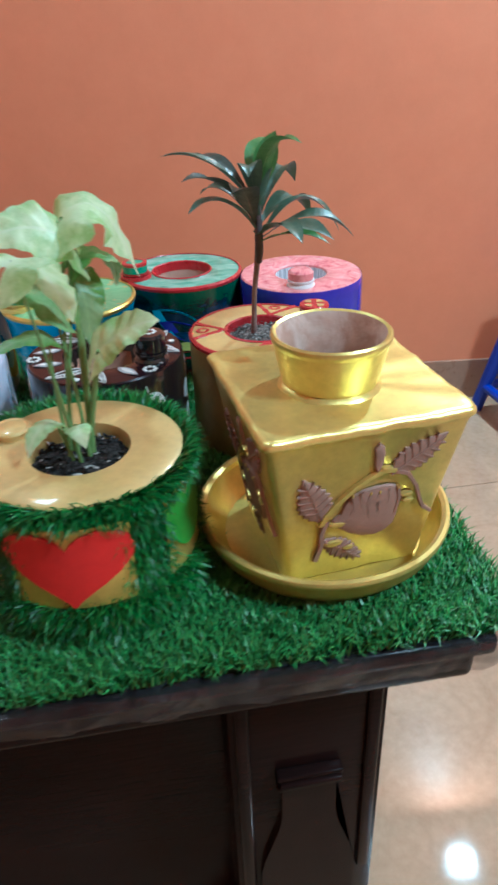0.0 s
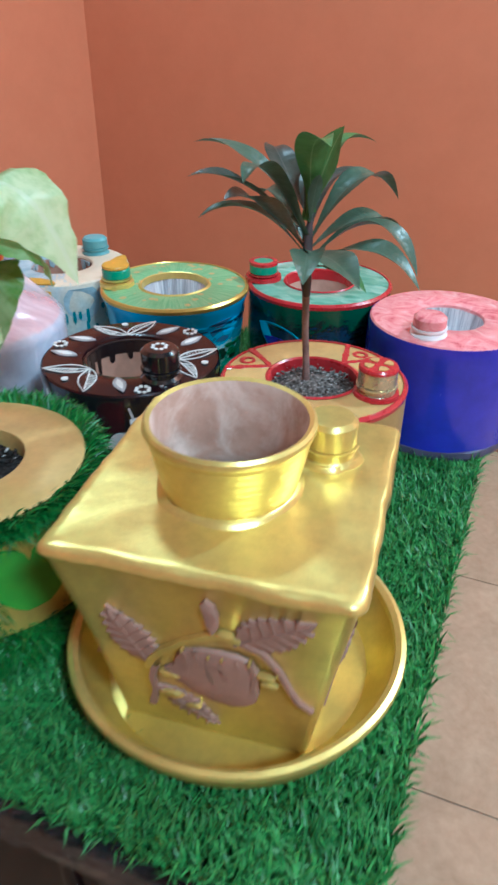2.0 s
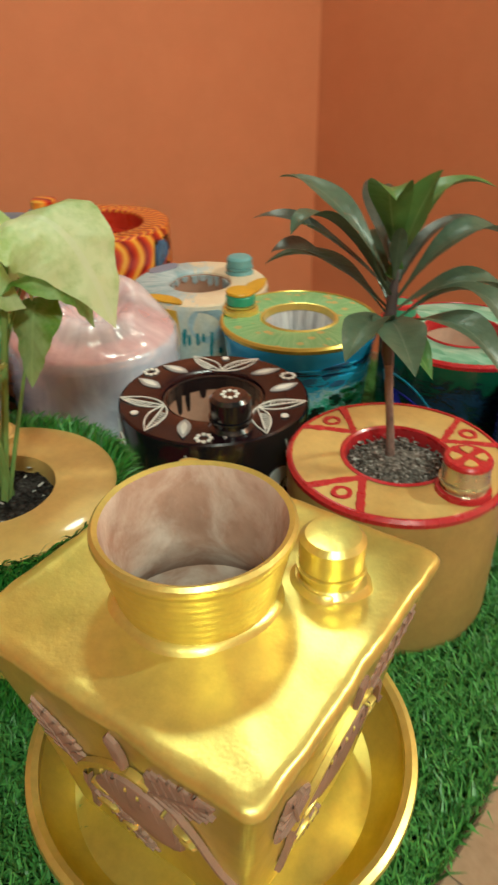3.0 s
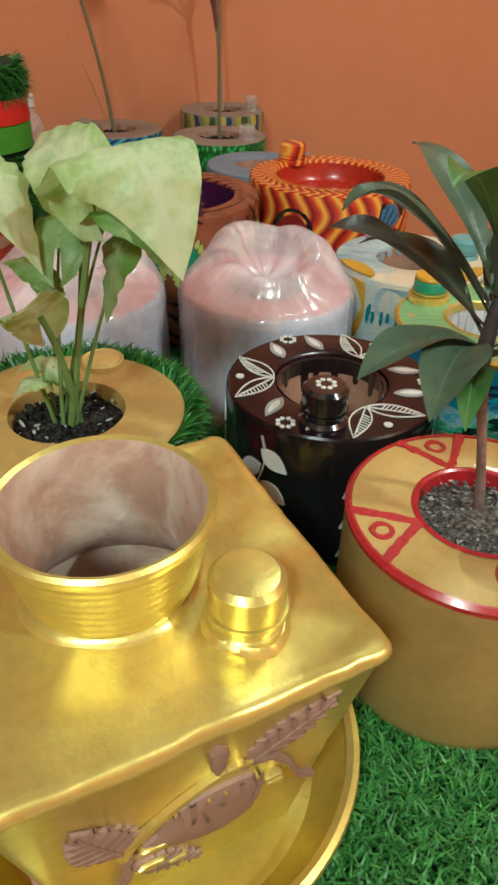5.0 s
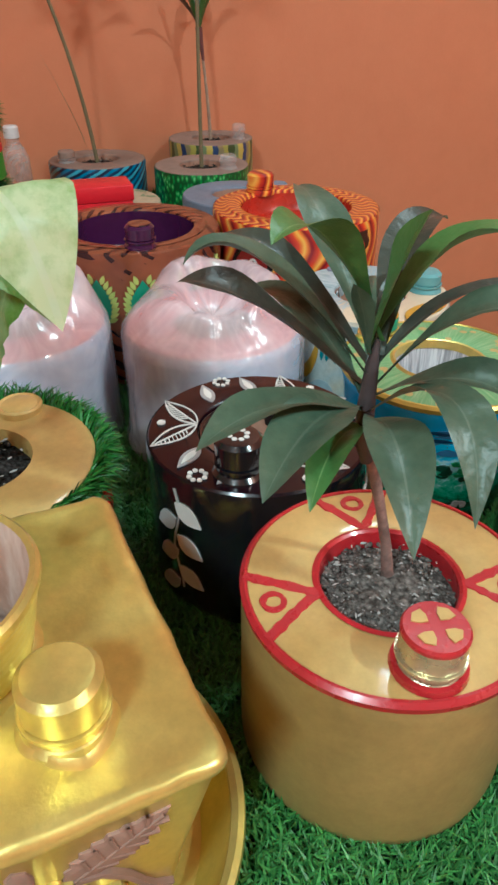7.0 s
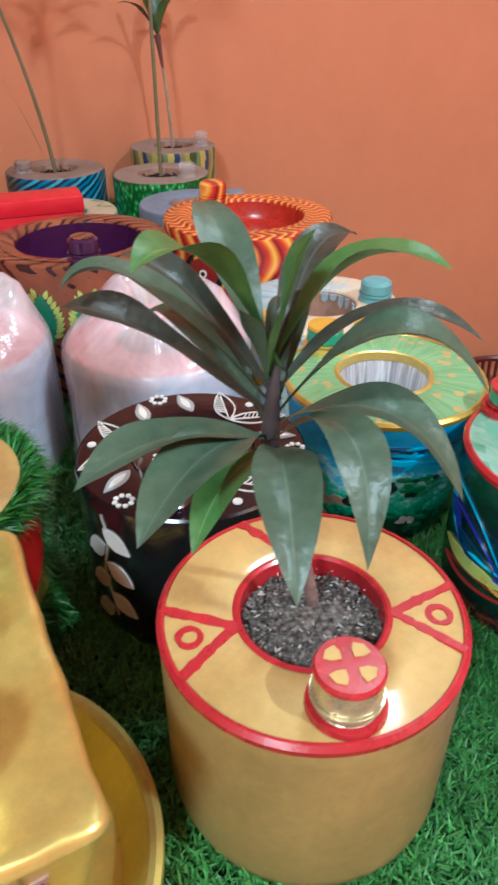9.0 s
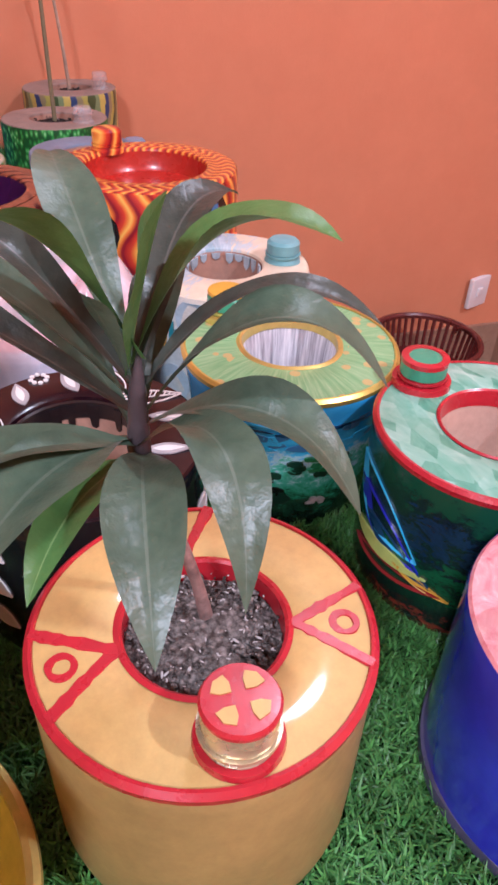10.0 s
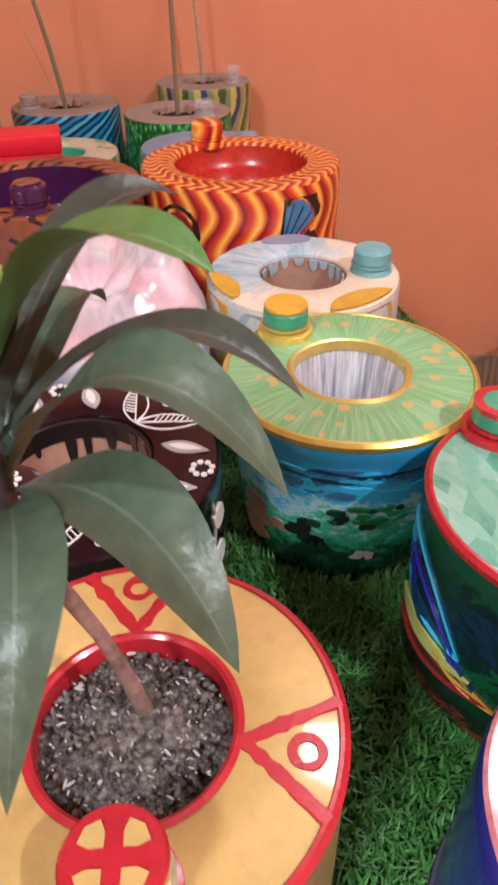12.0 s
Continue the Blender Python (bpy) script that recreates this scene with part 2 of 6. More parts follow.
def scenic(name, stops, seed, h, scale=26.0, rough=0.22):
    """A hand-painted landscape that runs round a pot: bands of colour broken by brushwork."""
    g = Graph(name)
    a, r, z = g.polar()
    v = g.vec(g.m("MULTIPLY", g.m("COSINE", a), 2.0), g.m("MULTIPLY", g.m("SINE", a), 2.0), g.m("ADD", g.m("MULTIPLY", z, 36.0), seed))
    n = g.noise(1.5, 5, 0.65, vector=v, distortion=0.8)
    n2 = g.noise(5.0, 5, 0.7, vector=v, distortion=1.5)
    f = g.m("ADD", g.m("DIVIDE", z, h), g.m("MULTIPLY", g.m("SUBTRACT", n, 0.5), 0.75))
    f = g.m("ADD", f, g.m("MULTIPLY", g.m("SUBTRACT", n2, 0.5), 0.40))
    c = g.ramp(f, stops)
    g.bump(n2, 0.15, 0.001)
    return g.done(c, rough, coat=0.4)


def blotch(name, cols, scale=30.0, hard=True, rough=0.4, seed=(1, 1, 1)):
    g = Graph(name)
    n = g.noise(scale, 2, 0.5, seed, distortion=0.8)
    k = len(cols)
    c = g.ramp(n, [(0.22 + 0.56 * i / k, col) for i, col in enumerate(cols)], hard)
    fine = g.noise(200, 4, 0.7)
    c = g.mix(0.18, c, g.ramp(fine, [(0.3, (0.1, 0.1, 0.1)), (0.7, (0.85, 0.85, 0.85))]))
    g.bump(n, 0.1, 0.001)
    return g.done(c, rough, coat=0.2)


def stripes(name, cols, count, bend=0.0, rough=0.4, zfreq=40.0):
    g = Graph(name)
    a, r, z = g.polar()
    ph = g.m("ADD", g.m("MULTIPLY", a, count / 6.2832), g.m("MULTIPLY", g.m("SINE", g.m("MULTIPLY", z, zfreq)), bend))
    ph = g.m("ADD", ph, g.m("MULTIPLY", g.noise(30, 2), 0.3))
    k = len(cols)
    c = g.ramp(g.m("FRACT", ph), [(i / k, col) for i, col in enumerate(cols)], True)
    return g.done(c, rough, coat=0.2)


def leafy_green():
    g = Graph("painted_leafy_green")
    v = g.cells(150, "F1", (1, 1, 0.55))
    c = g.ramp(g.m("ADD", v.outputs["Distance"], g.m("MULTIPLY", g.noise(90, 3), 0.5)),
               [(0.3, (0.30, 0.66, 0.28)), (0.55, (0.05, 0.36, 0.06)), (0.85, (0.01, 0.09, 0.02))])
    return g.done(c, 0.4)


def fern_brown(name):
    g = Graph(name)
    a, r, z = g.polar()
    ph = g.m("ADD", g.m("MULTIPLY", a, 26 / 6.2832), g.m("MULTIPLY", g.m("ADD", z, r), 55.0))
    ph = g.m("ADD", ph, g.m("MULTIPLY", g.noise(14, 2), 2.4))
    f = g.m("FRACT", ph)
    gate = g.m("GREATER_THAN", g.noise(12, 2), 0.46)
    base = g.ramp(g.noise(18, 3), [(0.3, (0.16, 0.045, 0.022)), (0.7, (0.30, 0.095, 0.045))])
    c = g.mix(g.m("MULTIPLY", gate, g.m("GREATER_THAN", f, 0.62)), base, (0.035, 0.010, 0.012))
    return g.done(c, 0.25, coat=0.5)


def film_mat(name, tint, body):
    """Thin clear plastic: mostly seen through, with a milky share and gloss."""
    g = Graph(name)
    clear = g.node("ShaderNodeBsdfTransparent")
    clear.inputs[0].default_value = (0.97, 0.96, 0.97, 1)
    g.done(tint, 0.08, spec=0.8)
    g.bump(g.noise(13, 3, 0.5, distortion=3.0), 0.55, 0.02)
    mixer = g.node("ShaderNodeMixShader")
    g.put(mixer.inputs[0], g.ramp(g.noise(9, 3, 0.5, distortion=2.5), [(0.3, (body * 0.55,) * 3), (0.75, (min(1, body * 1.8),) * 3)]))
    g.link(clear.outputs[0], mixer.inputs[1])
    g.link(g.bsdf.outputs[0], mixer.inputs[2])
    out = g.tree.nodes["Material Output"]
    g.link(mixer.outputs[0], out.inputs[0])
    return g.mat




def bag_film():
    """Milky thin bag, folds drawn towards its middle."""
    g = Graph("clear_plastic_bag")
    a, r, z = g.polar()
    v = g.vec(g.m("MULTIPLY", g.m("COSINE", a), 3.2), g.m("MULTIPLY", g.m("SINE", a), 3.2), g.m("MULTIPLY", g.m("ADD", r, z), 9.0))
    folds = g.m("ADD", g.m("MULTIPLY", g.noise(0.55, 2, 0.5, vector=v, distortion=1.2), 0.45), g.m("MULTIPLY", g.noise(15, 3, 0.5, distortion=1.6), 0.55))
    g.done((0.90, 0.80, 0.86), 0.12, spec=0.9)
    g.bump(folds, 0.5, 0.012)
    clear = g.node("ShaderNodeBsdfTransparent")
    clear.inputs[0].default_value = (0.97, 0.96, 0.97, 1)
    mixer = g.node("ShaderNodeMixShader")
    g.put(mixer.inputs[0], g.ramp(folds, [(0.36, (0.30,) * 3), (0.5, (0.46,) * 3), (0.66, (0.70,) * 3)]))
    g.link(clear.outputs[0], mixer.inputs[1])
    g.link(g.bsdf.outputs[0], mixer.inputs[2])
    g.link(mixer.outputs[0], g.tree.nodes["Material Output"].inputs[0])
    return g.mat


PLASTIC = bag_film()
PLASTIC_SHEET = film_mat("clear_table_cover", (0.030, 0.028, 0.030), 0.50)
BOTTLE = film_mat("clear_bottle_plastic", (0.75, 0.75, 0.74), 0.28)
ORANGE_TOP, ORANGE_SIDE = wavy("wavy_orange_top", True), wavy("wavy_orange_side", False)
LIME = worn("lime_yellow_paint", (0.55, 0.62, 0.16), 0.35)
CAP_FOIL = worn("silvered_cap_paint", (0.62, 0.56, 0.38), 0.26, 0.75, amount=0.35, bump=0.4)
RED_INSIDE = worn("red_painted_inside", (0.42, 0.022, 0.012), 0.28, coat=0.4)
GREEN_TOP, PINK_TOP, PINK_PLAIN, RADIAL = marble_green(), marble_pink(), pink_wrap(), radial_green()
BLUE_SIDE = worn("royal_blue_paint", (0.030, 0.034, 0.50), 0.22, coat=0.5, scale=18, amount=0.4)
PALE_BLUE = worn("pale_blue_white_paint", (0.64, 0.77, 0.95), 0.45, amount=0.1)
PARROT_SIDE = scenic("dark_jungle_painting", [(0.0, (0.22, 0.04, 0.02)), (0.12, (0.006, 0.012, 0.012)), (0.34, (0.008, 0.045, 0.020)), (0.46, (0.012, 0.11, 0.040)),
                     (0.56, (0.006, 0.018, 0.016)), (0.70, (0.012, 0.035, 0.080)), (0.80, (0.006, 0.012, 0.018)), (0.95, (0.010, 0.07, 0.035))], 3.1, 0.13)
LAKE_SIDE = scenic("lake_landscape_painting", [(0.0, (0.006, 0.012, 0.010)), (0.20, (0.02, 0.10, 0.05)), (0.34, (0.05, 0.46, 0.24)), (0.46, (0.12, 0.62, 0.44)),
                   (0.55, (0.55, 0.85, 0.94)), (0.66, (0.10, 0.60, 0.92)), (0.88, (0.05, 0.38, 0.76))], 0.6, 0.13)


def washed_cream():
    """Cream paint with streaky blue-grey brushwork over part of the ring."""
    g = Graph("cream_top_with_blue_wash")
    a, r, z = g.polar()
    streak = g.noise(1.0, 4, 0.7, vector=g.vec(g.m("MULTIPLY", a, 11.0), g.m("MULTIPLY", r, 30.0), 0.0), distortion=0.5)
    broad = g.noise(22, 3, 0.6, distortion=0.8)
    side = g.m("COSINE", g.m("SUBTRACT", a, radians(218)))
    f = g.m("ADD", g.m("MULTIPLY_ADD", side, 0.42, 0.08), g.m("ADD", g.m("MULTIPLY", g.m("SUBTRACT", streak, 0.5), 1.1), g.m("MULTIPLY", g.m("SUBTRACT", broad, 0.5), 0.7)))
    mask = g.ramp(f, [(0.06, (0, 0, 0)), (0.20, (1, 1, 1))])
    wash = g.ramp(g.m("ADD", g.m("MULTIPLY", streak, 0.6), g.m("MULTIPLY", broad, 0.4)), [(0.34, (0.10, 0.27, 0.32)), (0.47, (0.33, 0.44, 0.49)), (0.64, (0.56, 0.62, 0.64))])
    cream = g.ramp(g.noise(60, 4), [(0.3, (0.66, 0.54, 0.38)), (0.7, (0.74, 0.62, 0.46))])
    g.bump(streak, 0.2, 0.001)
    return g.done(g.mix(mask, cream, wash), 0.4)


TEAL_TOP = washed_cream()
WASH_BLUE = worn("pale_blue_grey_wash", (0.40, 0.50, 0.55), 0.45, amount=0.35, scale=70)
MAUVE_GREY = worn("mauve_grey_paint", (0.26, 0.25, 0.34), 0.45, amount=0.2)
TEAL_DEEP = worn("deep_teal_drip_paint", (0.02, 0.21, 0.25), 0.4)
TEAL_SIDE = blotch("teal_white_ochre_side", [(0.40, 0.52, 0.55), (0.70, 0.60, 0.44), (0.66, 0.60, 0.48), (0.50, 0.58, 0.58), (0.68, 0.60, 0.46)], 15, False, seed=(1, 1, 0.6))
SKY_BLUE = worn("bright_blue_paint", (0.06, 0.20, 0.40), 0.3, coat=0.4, amount=0.4)
TAN = worn("tan_paint", (0.40, 0.27, 0.20), 0.4, amount=0.3)
DARK_GREEN = worn("dark_green_paint", (0.010, 0.050, 0.028), 0.3, coat=0.3)
LEAF_GREEN = worn("bright_green_paint", (0.03, 0.26, 0.09), 0.35, coat=0.3)
NAVY = worn("deep_navy_paint", (0.008, 0.045, 0.12), 0.3, coat=0.3)
CYAN = worn("bright_cyan_paint", (0.07, 0.52, 0.84), 0.3, coat=0.3)
CORAL = worn("coral_paint", (0.62, 0.10, 0.05), 0.3, coat=0.4)
MAGENTA = worn("magenta_paint", (0.32, 0.02, 0.11), 0.3, coat=0.4)
PALE_INK = worn("pale_grey_paint", (0.50, 0.49, 0.47), 0.45, amount=0.2)
TEAL = worn("teal_grey_paint", (0.16, 0.36, 0.38), 0.4)
OCHRE = worn("ochre_yellow_paint", (0.62, 0.34, 0.03), 0.4)
GREEN_CAP = worn("green_cap_paint", (0.06, 0.34, 0.20), 0.35, coat=0.3)
PURPLE = worn("deep_purple_paint", (0.045, 0.008, 0.050), 0.2, coat=0.6)
FERN = fern_brown("brown_fern_painting")
GREY_TOP = worn("brown_grey_clay_top", (0.30, 0.21, 0.17), 0.75)
FOOT = worn("dark_blue_grey_foot", (0.07, 0.07, 0.13), 0.5, amount=0.5)
PERLITE = worn("white_soil_grit", (0.44, 0.42, 0.40), 0.9)
SHEATH = worn("dark_leaf_sheath", (0.085, 0.062, 0.064), 0.45, amount=0.5)
GREY_BLUE = worn("grey_blue_paint", (0.20, 0.24, 0.32), 0.5)
LEAFY = leafy_green()
BLUE_LEAF = stripes("blue_leaf_painting", [(0.02, 0.22, 0.42), (0.01, 0.05, 0.12), (0.10, 0.42, 0.58), (0.01, 0.03, 0.07)], 13, 1.6, zfreq=26)
STRIPED = stripes("striped_painting", [(0.42, 0.38, 0.08), (0.06, 0.09, 0.03), (0.20, 0.26, 0.12), (0.55, 0.44, 0.10), (0.03, 0.06, 0.16), (0.28, 0.24, 0.12)], 8, 0.2)
CREAM_SIDE = stripes("cream_green_painting", [(0.48, 0.46, 0.24), (0.12, 0.24, 0.06), (0.50, 0.42, 0.22)], 12, 0.8)
CREAM = blotch("cream_green_top", [(0.10, 0.24, 0.08), (0.46, 0.40, 0.24), (0.50, 0.44, 0.28), (0.44, 0.38, 0.24)], 30, True)
CRIMSON = worn("crimson_box_card", (0.66, 0.012, 0.03), 0.35, amount=0.12)
DEEP_RED = worn("deep_red_paint", (0.25, 0.012, 0.014), 0.35)
BASKET = worn("red_brown_plastic", (0.13, 0.025, 0.022), 0.3)
BLUE_PLASTIC = worn("blue_moulded_plastic", (0.012, 0.045, 0.42), 0.35, amount=0.1)
WHITE_PLASTIC = worn("white_plastic", (0.78, 0.76, 0.76), 0.35, amount=0.06)
YELLOW_CAP = worn("yellow_plastic_cap", (0.72, 0.50, 0.03), 0.35)
DRACAENA = leaf_mat("dark_dracaena_leaf", (0.050, 0.085, 0.054), (0.110, 0.160, 0.104), (0.15, 0.19, 0.14), 0.38, 0.0)
DRACAENA_LIGHT = leaf_mat("young_dracaena_leaf", (0.060, 0.145, 0.035), (0.12, 0.24, 0.065), (0.24, 0.36, 0.14), 0.38, 0.0)
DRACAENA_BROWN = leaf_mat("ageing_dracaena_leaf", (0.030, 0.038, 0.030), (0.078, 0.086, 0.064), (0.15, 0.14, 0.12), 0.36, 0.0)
SYNGONIUM = leaf_mat("pale_mottled_leaf", (0.36, 0.56, 0.18), (0.54, 0.72, 0.32), (0.80, 0.90, 0.66), 0.40, 0.06, 0.95, (0.78, 0.90, 0.58), 0.46)
SYNGONIUM_GREEN = leaf_mat("green_mottled_leaf", (0.10, 0.23, 0.03), (0.20, 0.36, 0.06), (0.36, 0.52, 0.22), 0.42, 0.08, 0.4, through_light=0.35)
STALK = worn("green_leaf_stalk", (0.17, 0.27, 0.08), 0.45)
STEM = worn("ringed_brown_stem", (0.28, 0.18, 0.155), 0.7, scale=110, amount=0.7, bump=0.6)
STALK_PALE = worn("pale_cane", (0.40, 0.30, 0.22), 0.55, scale=90, amount=0.4)
SHEATH_RED = worn("reddish_leaf_sheath", (0.16, 0.06, 0.06), 0.5)
STRAW = leaf_mat("dry_straw_blade", (0.42, 0.28, 0.14), (0.56, 0.40, 0.22), (0.6, 0.45, 0.28), 0.5, 0.0)
DRY_STEM = worn("thin_grey_green_stem", (0.20, 0.17, 0.09), 0.6)
GLOW = bpy.data.materials.new("lit_lamp_diffuser")
GLOW.use_nodes = True
GLOW.node_tree.nodes["Principled BSDF"].inputs["Emission Color"].default_value = (1.0, 0.93, 0.84, 1)
GLOW.node_tree.nodes["Principled BSDF"].inputs["Emission Strength"].default_value = 30.0

# ---------------------------------------------------------------- mesh helpers


def smooth(mesh, angle=35):
    mesh.polygons.foreach_set("use_smooth", [True] * len(mesh.polygons))
    mesh.set_sharp_from_angle(angle=radians(angle))


def part(name, bm, material, parent=None, label="", angle=35):
    """Links a bmesh as one mesh object, under a thing or a part."""
    me = bpy.data.meshes.new(name)
    bm.to_mesh(me)
    bm.free()
    smooth(me, angle)
    me.materials.append(material)
    ob = new(name, me)
    if parent:
        ob.parent = parent
    if label:
        ob["label"] = label
    return ob


def thing(name, x, y, z, label, category, group="", turn=0.0):
    ob = new(name)
    ob.matrix_world = pose(x, y, z, 0, 0, turn)
    ob.empty_display_size = 0.05
    return tagged(ob, label, category, group)


def lathe(profile, seg=64, cx=0.0, cy=0.0, wobble=0.0, closed=False):
    """A bmesh turned about z from (radius, height) pairs."""
    bm = bmesh.new()
    rings = []
    for r, z in profile:
        if r < 1e-5:
            rings.append([bm.verts.new((cx, cy, z))])
            continue
        ring = []
        for i in range(seg):
            a = 2 * math.pi * i / seg
            w = 1 + wobble * noise.noise((math.cos(a) * 1.7 + cx * 9, math.sin(a) * 1.7 + cy * 9, z * 14))
            ring.append(bm.verts.new((cx + r * w * math.cos(a), cy + r * w * math.sin(a), z)))
        rings.append(ring)
    pairs = list(zip(rings, rings[1:])) + ([(rings[-1], rings[0])] if closed else [])
    for a, b in pairs:
        for i in range(seg):
            j = (i + 1) % seg
            if len(a) == 1 and len(b) == 1:
                continue
            if len(a) == 1:
                bm.faces.new((a[0], b[j], b[i]))
            elif len(b) == 1:
                bm.faces.new((a[i], a[j], b[0]))
            else:
                bm.faces.new((a[i], a[j], b[j], b[i]))
    bmesh.ops.recalc_face_normals(bm, faces=bm.faces)
    return bm


def box(x0, x1, y0, y1, z0, z1, bevel=0.0, seg=2):
    bm = bmesh.new()
    bmesh.ops.create_cube(bm, size=1.0)
    for v in bm.verts:
        v.co = Vector((x0 + (v.co.x + 0.5) * (x1 - x0), y0 + (v.co.y + 0.5) * (y1 - y0), z0 + (v.co.z + 0.5) * (z1 - z0)))
    if bevel:
        bmesh.ops.bevel(bm, geom=bm.edges[:], offset=bevel, segments=seg, profile=0.5, affect="EDGES")
    return bm


def tube(points, radii, seg=10, bm=None):
    bm = bm or bmesh.new()
    pts = [Vector(p) for p in points]
    rings = []
    for i, p in enumerate(pts):
        d = (pts[min(i + 1, len(pts) - 1)] - pts[max(i - 1, 0)]).normalized()
        side = d.cross(Vector((0.3, 0.1, 1) if abs(d.z) < 0.9 else (1, 0.2, 0))).normalized()
        up = side.cross(d)
        r = radii[i] if isinstance(radii, (list, tuple)) else radii
        rings.append([bm.verts.new(p + side * r * math.cos(2 * math.pi * k / seg) + up * r * math.sin(2 * math.pi * k / seg)) for k in range(seg)])
    for a, b in zip(rings, rings[1:]):
        for k in range(seg):
            bm.faces.new((a[k], a[(k + 1) % seg], b[(k + 1) % seg], b[k]))
    bm.faces.new(rings[0][::-1])
    bm.faces.new(rings[-1])
    bmesh.ops.recalc_face_normals(bm, faces=bm.faces)
    return bm


def bez(a, b, c, t):
    return a * (1 - t) ** 2 + b * 2 * t * (1 - t) + c * t * t


def plate(outline, place, thick):
    """A thin raised piece: a flat outline laid on a surface by place(u, v, h) -> point."""
    bm = bmesh.new()
    top = [bm.verts.new(place(u, v, thick)) for u, v in outline]
    low = [bm.verts.new(place(u, v, -0.0005)) for u, v in outline]
    n = len(outline)
    bm.faces.new(top)
    for i in range(n):
        j = (i + 1) % n
        bm.faces.new((low[i], low[j], top[j], top[i]))
    bmesh.ops.triangulate(bm, faces=[f for f in bm.faces if len(f.verts) > 4])
    bmesh.ops.recalc_face_normals(bm, faces=bm.faces)
    return bm


def merge(bms):
    """Several bmeshes in one."""
    out = bmesh.new()
    for b in bms:
        me = bpy.data.meshes.new("piece")
        b.to_mesh(me)
        b.free()
        out.from_mesh(me)
        bpy.data.meshes.remove(me)
    return out


def stroke(path, width, place, thick, closed=False):
    """A painted line of some width along (u, v) points."""
    bm = bmesh.new()
    n = len(path)
    rows = []
    for i in range(n):
        p = Vector(path[i])
        a = Vector(path[(i - 1) % n] if closed else path[max(i - 1, 0)])
        b = Vector(path[(i + 1) % n] if closed else path[min(i + 1, n - 1)])
        d = (b - a).normalized()
        s = Vector((-d.y, d.x)) * width * 0.5 * (1 + 0.5 * noise.noise((p.x * 210, p.y * 210, width * 900)))
        rows.append([bm.verts.new(place(q.x, q.y, h)) for q, h in ((p + s, -0.0004), (p + s * 0.8, thick), (p - s * 0.8, thick), (p - s, -0.0004))])
    for i in range(n if closed else n - 1):
        a, b = rows[i], rows[(i + 1) % n]
        for k in range(3):
            bm.faces.new((a[k], a[k + 1], b[k + 1], b[k]))
    bmesh.ops.recalc_face_normals(bm, faces=bm.faces)
    return bm


def on_top(z):
    return lambda u, v, h: Vector((u, v, z + h))


def on_side(r0, z0, taper=0.0):
    """u: metres round from the pot's local x axis, v: height; taper: growth of the radius with height."""
    def place(u, v, h):
        r = r0 + taper * v + h
        return Vector((r * math.cos(u / r0), r * math.sin(u / r0), z0 + v))
    return place

# ---------------------------------------------------------------- room
CORNER = Vector((-1.15, 2.40, 0))
EAST = Vector((2.9, 1.96, 0))
SOUTH_W, SOUTH_E = Vector((-1.95, -2.4, 0)), Vector((2.9, -2.4, 0))


def wall_between(name, a, b, outward, label):
    """A straight wall 0.15 thick from a to b, with its skirting."""
    bm = bmesh.new()
    o = Vector(outward).normalized() * 0.15
    vs = [bm.verts.new(p + Vector((0, 0, z))) for z in (-0.02, CEIL + 0.02) for p in (a, b, b + o, a + o)]
    for f in ((0, 1, 2, 3), (4, 5, 6, 7), (0, 1, 5, 4), (1, 2, 6, 5), (2, 3, 7, 6), (3, 0, 4, 7)):
        bm.faces.new([vs[i] for i in f])
    bmesh.ops.recalc_face_normals(bm, faces=bm.faces)
    w = tagged(part(name, bm, WALL), label, "wall", kind="structure")
    bm = bmesh.new()
    i = -Vector(outward).normalized() * 0.012
    vs = [bm.verts.new(p + Vector((0, 0, z))) for z in (0.001, 0.15) for p in (a, b, b + i, a + i)]
    for f in ((0, 1, 2, 3), (4, 5, 6, 7), (0, 1, 5, 4), (1, 2, 6, 5), (2, 3, 7, 6), (3, 0, 4, 7)):
        bm.faces.new([vs[k] for k in f])
    bmesh.ops.recalc_face_normals(bm, faces=bm.faces)
    tagged(part("baseboard", bm, SKIRT), "brown tile skirting along the orange wall", "baseboard", kind="structure")
    return w


wall_between("wall_north", CORNER, EAST, (0.108, 1, 0), "plain orange painted wall behind the table")
wall_between("wall_west", CORNER, SOUTH_W, (-1, 0.17, 0), "plain orange painted wall at the table's end")
wall_between("wall_south", SOUTH_W, SOUTH_E, (0, -1, 0), "plain orange painted wall")
wall_between("wall_east", SOUTH_E, EAST, (1, 0, 0), "plain orange painted wall")
tagged(part("ceiling", box(-2.3, 3.2, -2.7, 2.8, CEIL, CEIL + 0.1), CEILING), "flat white painted ceiling", "ceiling", kind="structure")
floor = tagged(part("floor", box(-2.3, 3.2, -2.7, 2.8, -0.08, -0.004), JOINT), "polished beige tiled floor", "floor", kind="structure")

for name, x, y, size, watts, colour in LAMPS:
    l = thing("ceiling_lamp", x, y, CEIL - 0.03, "round white ceiling downlight that is switched on", "lamp", "ceiling lamps")
    part("ring", lathe([(0.057, 0.03), (0.080, 0.03), (0.082, 0.008), (0.074, 0.0), (0.058, 0.006)], 40, closed=True), WHITE_PLASTIC, l)
    part("diffuser", lathe([(0.0, 0.012), (0.056, 0.012), (0.056, 0.028), (0.0, 0.028)], 40), GLOW, l, "glowing round diffuser")

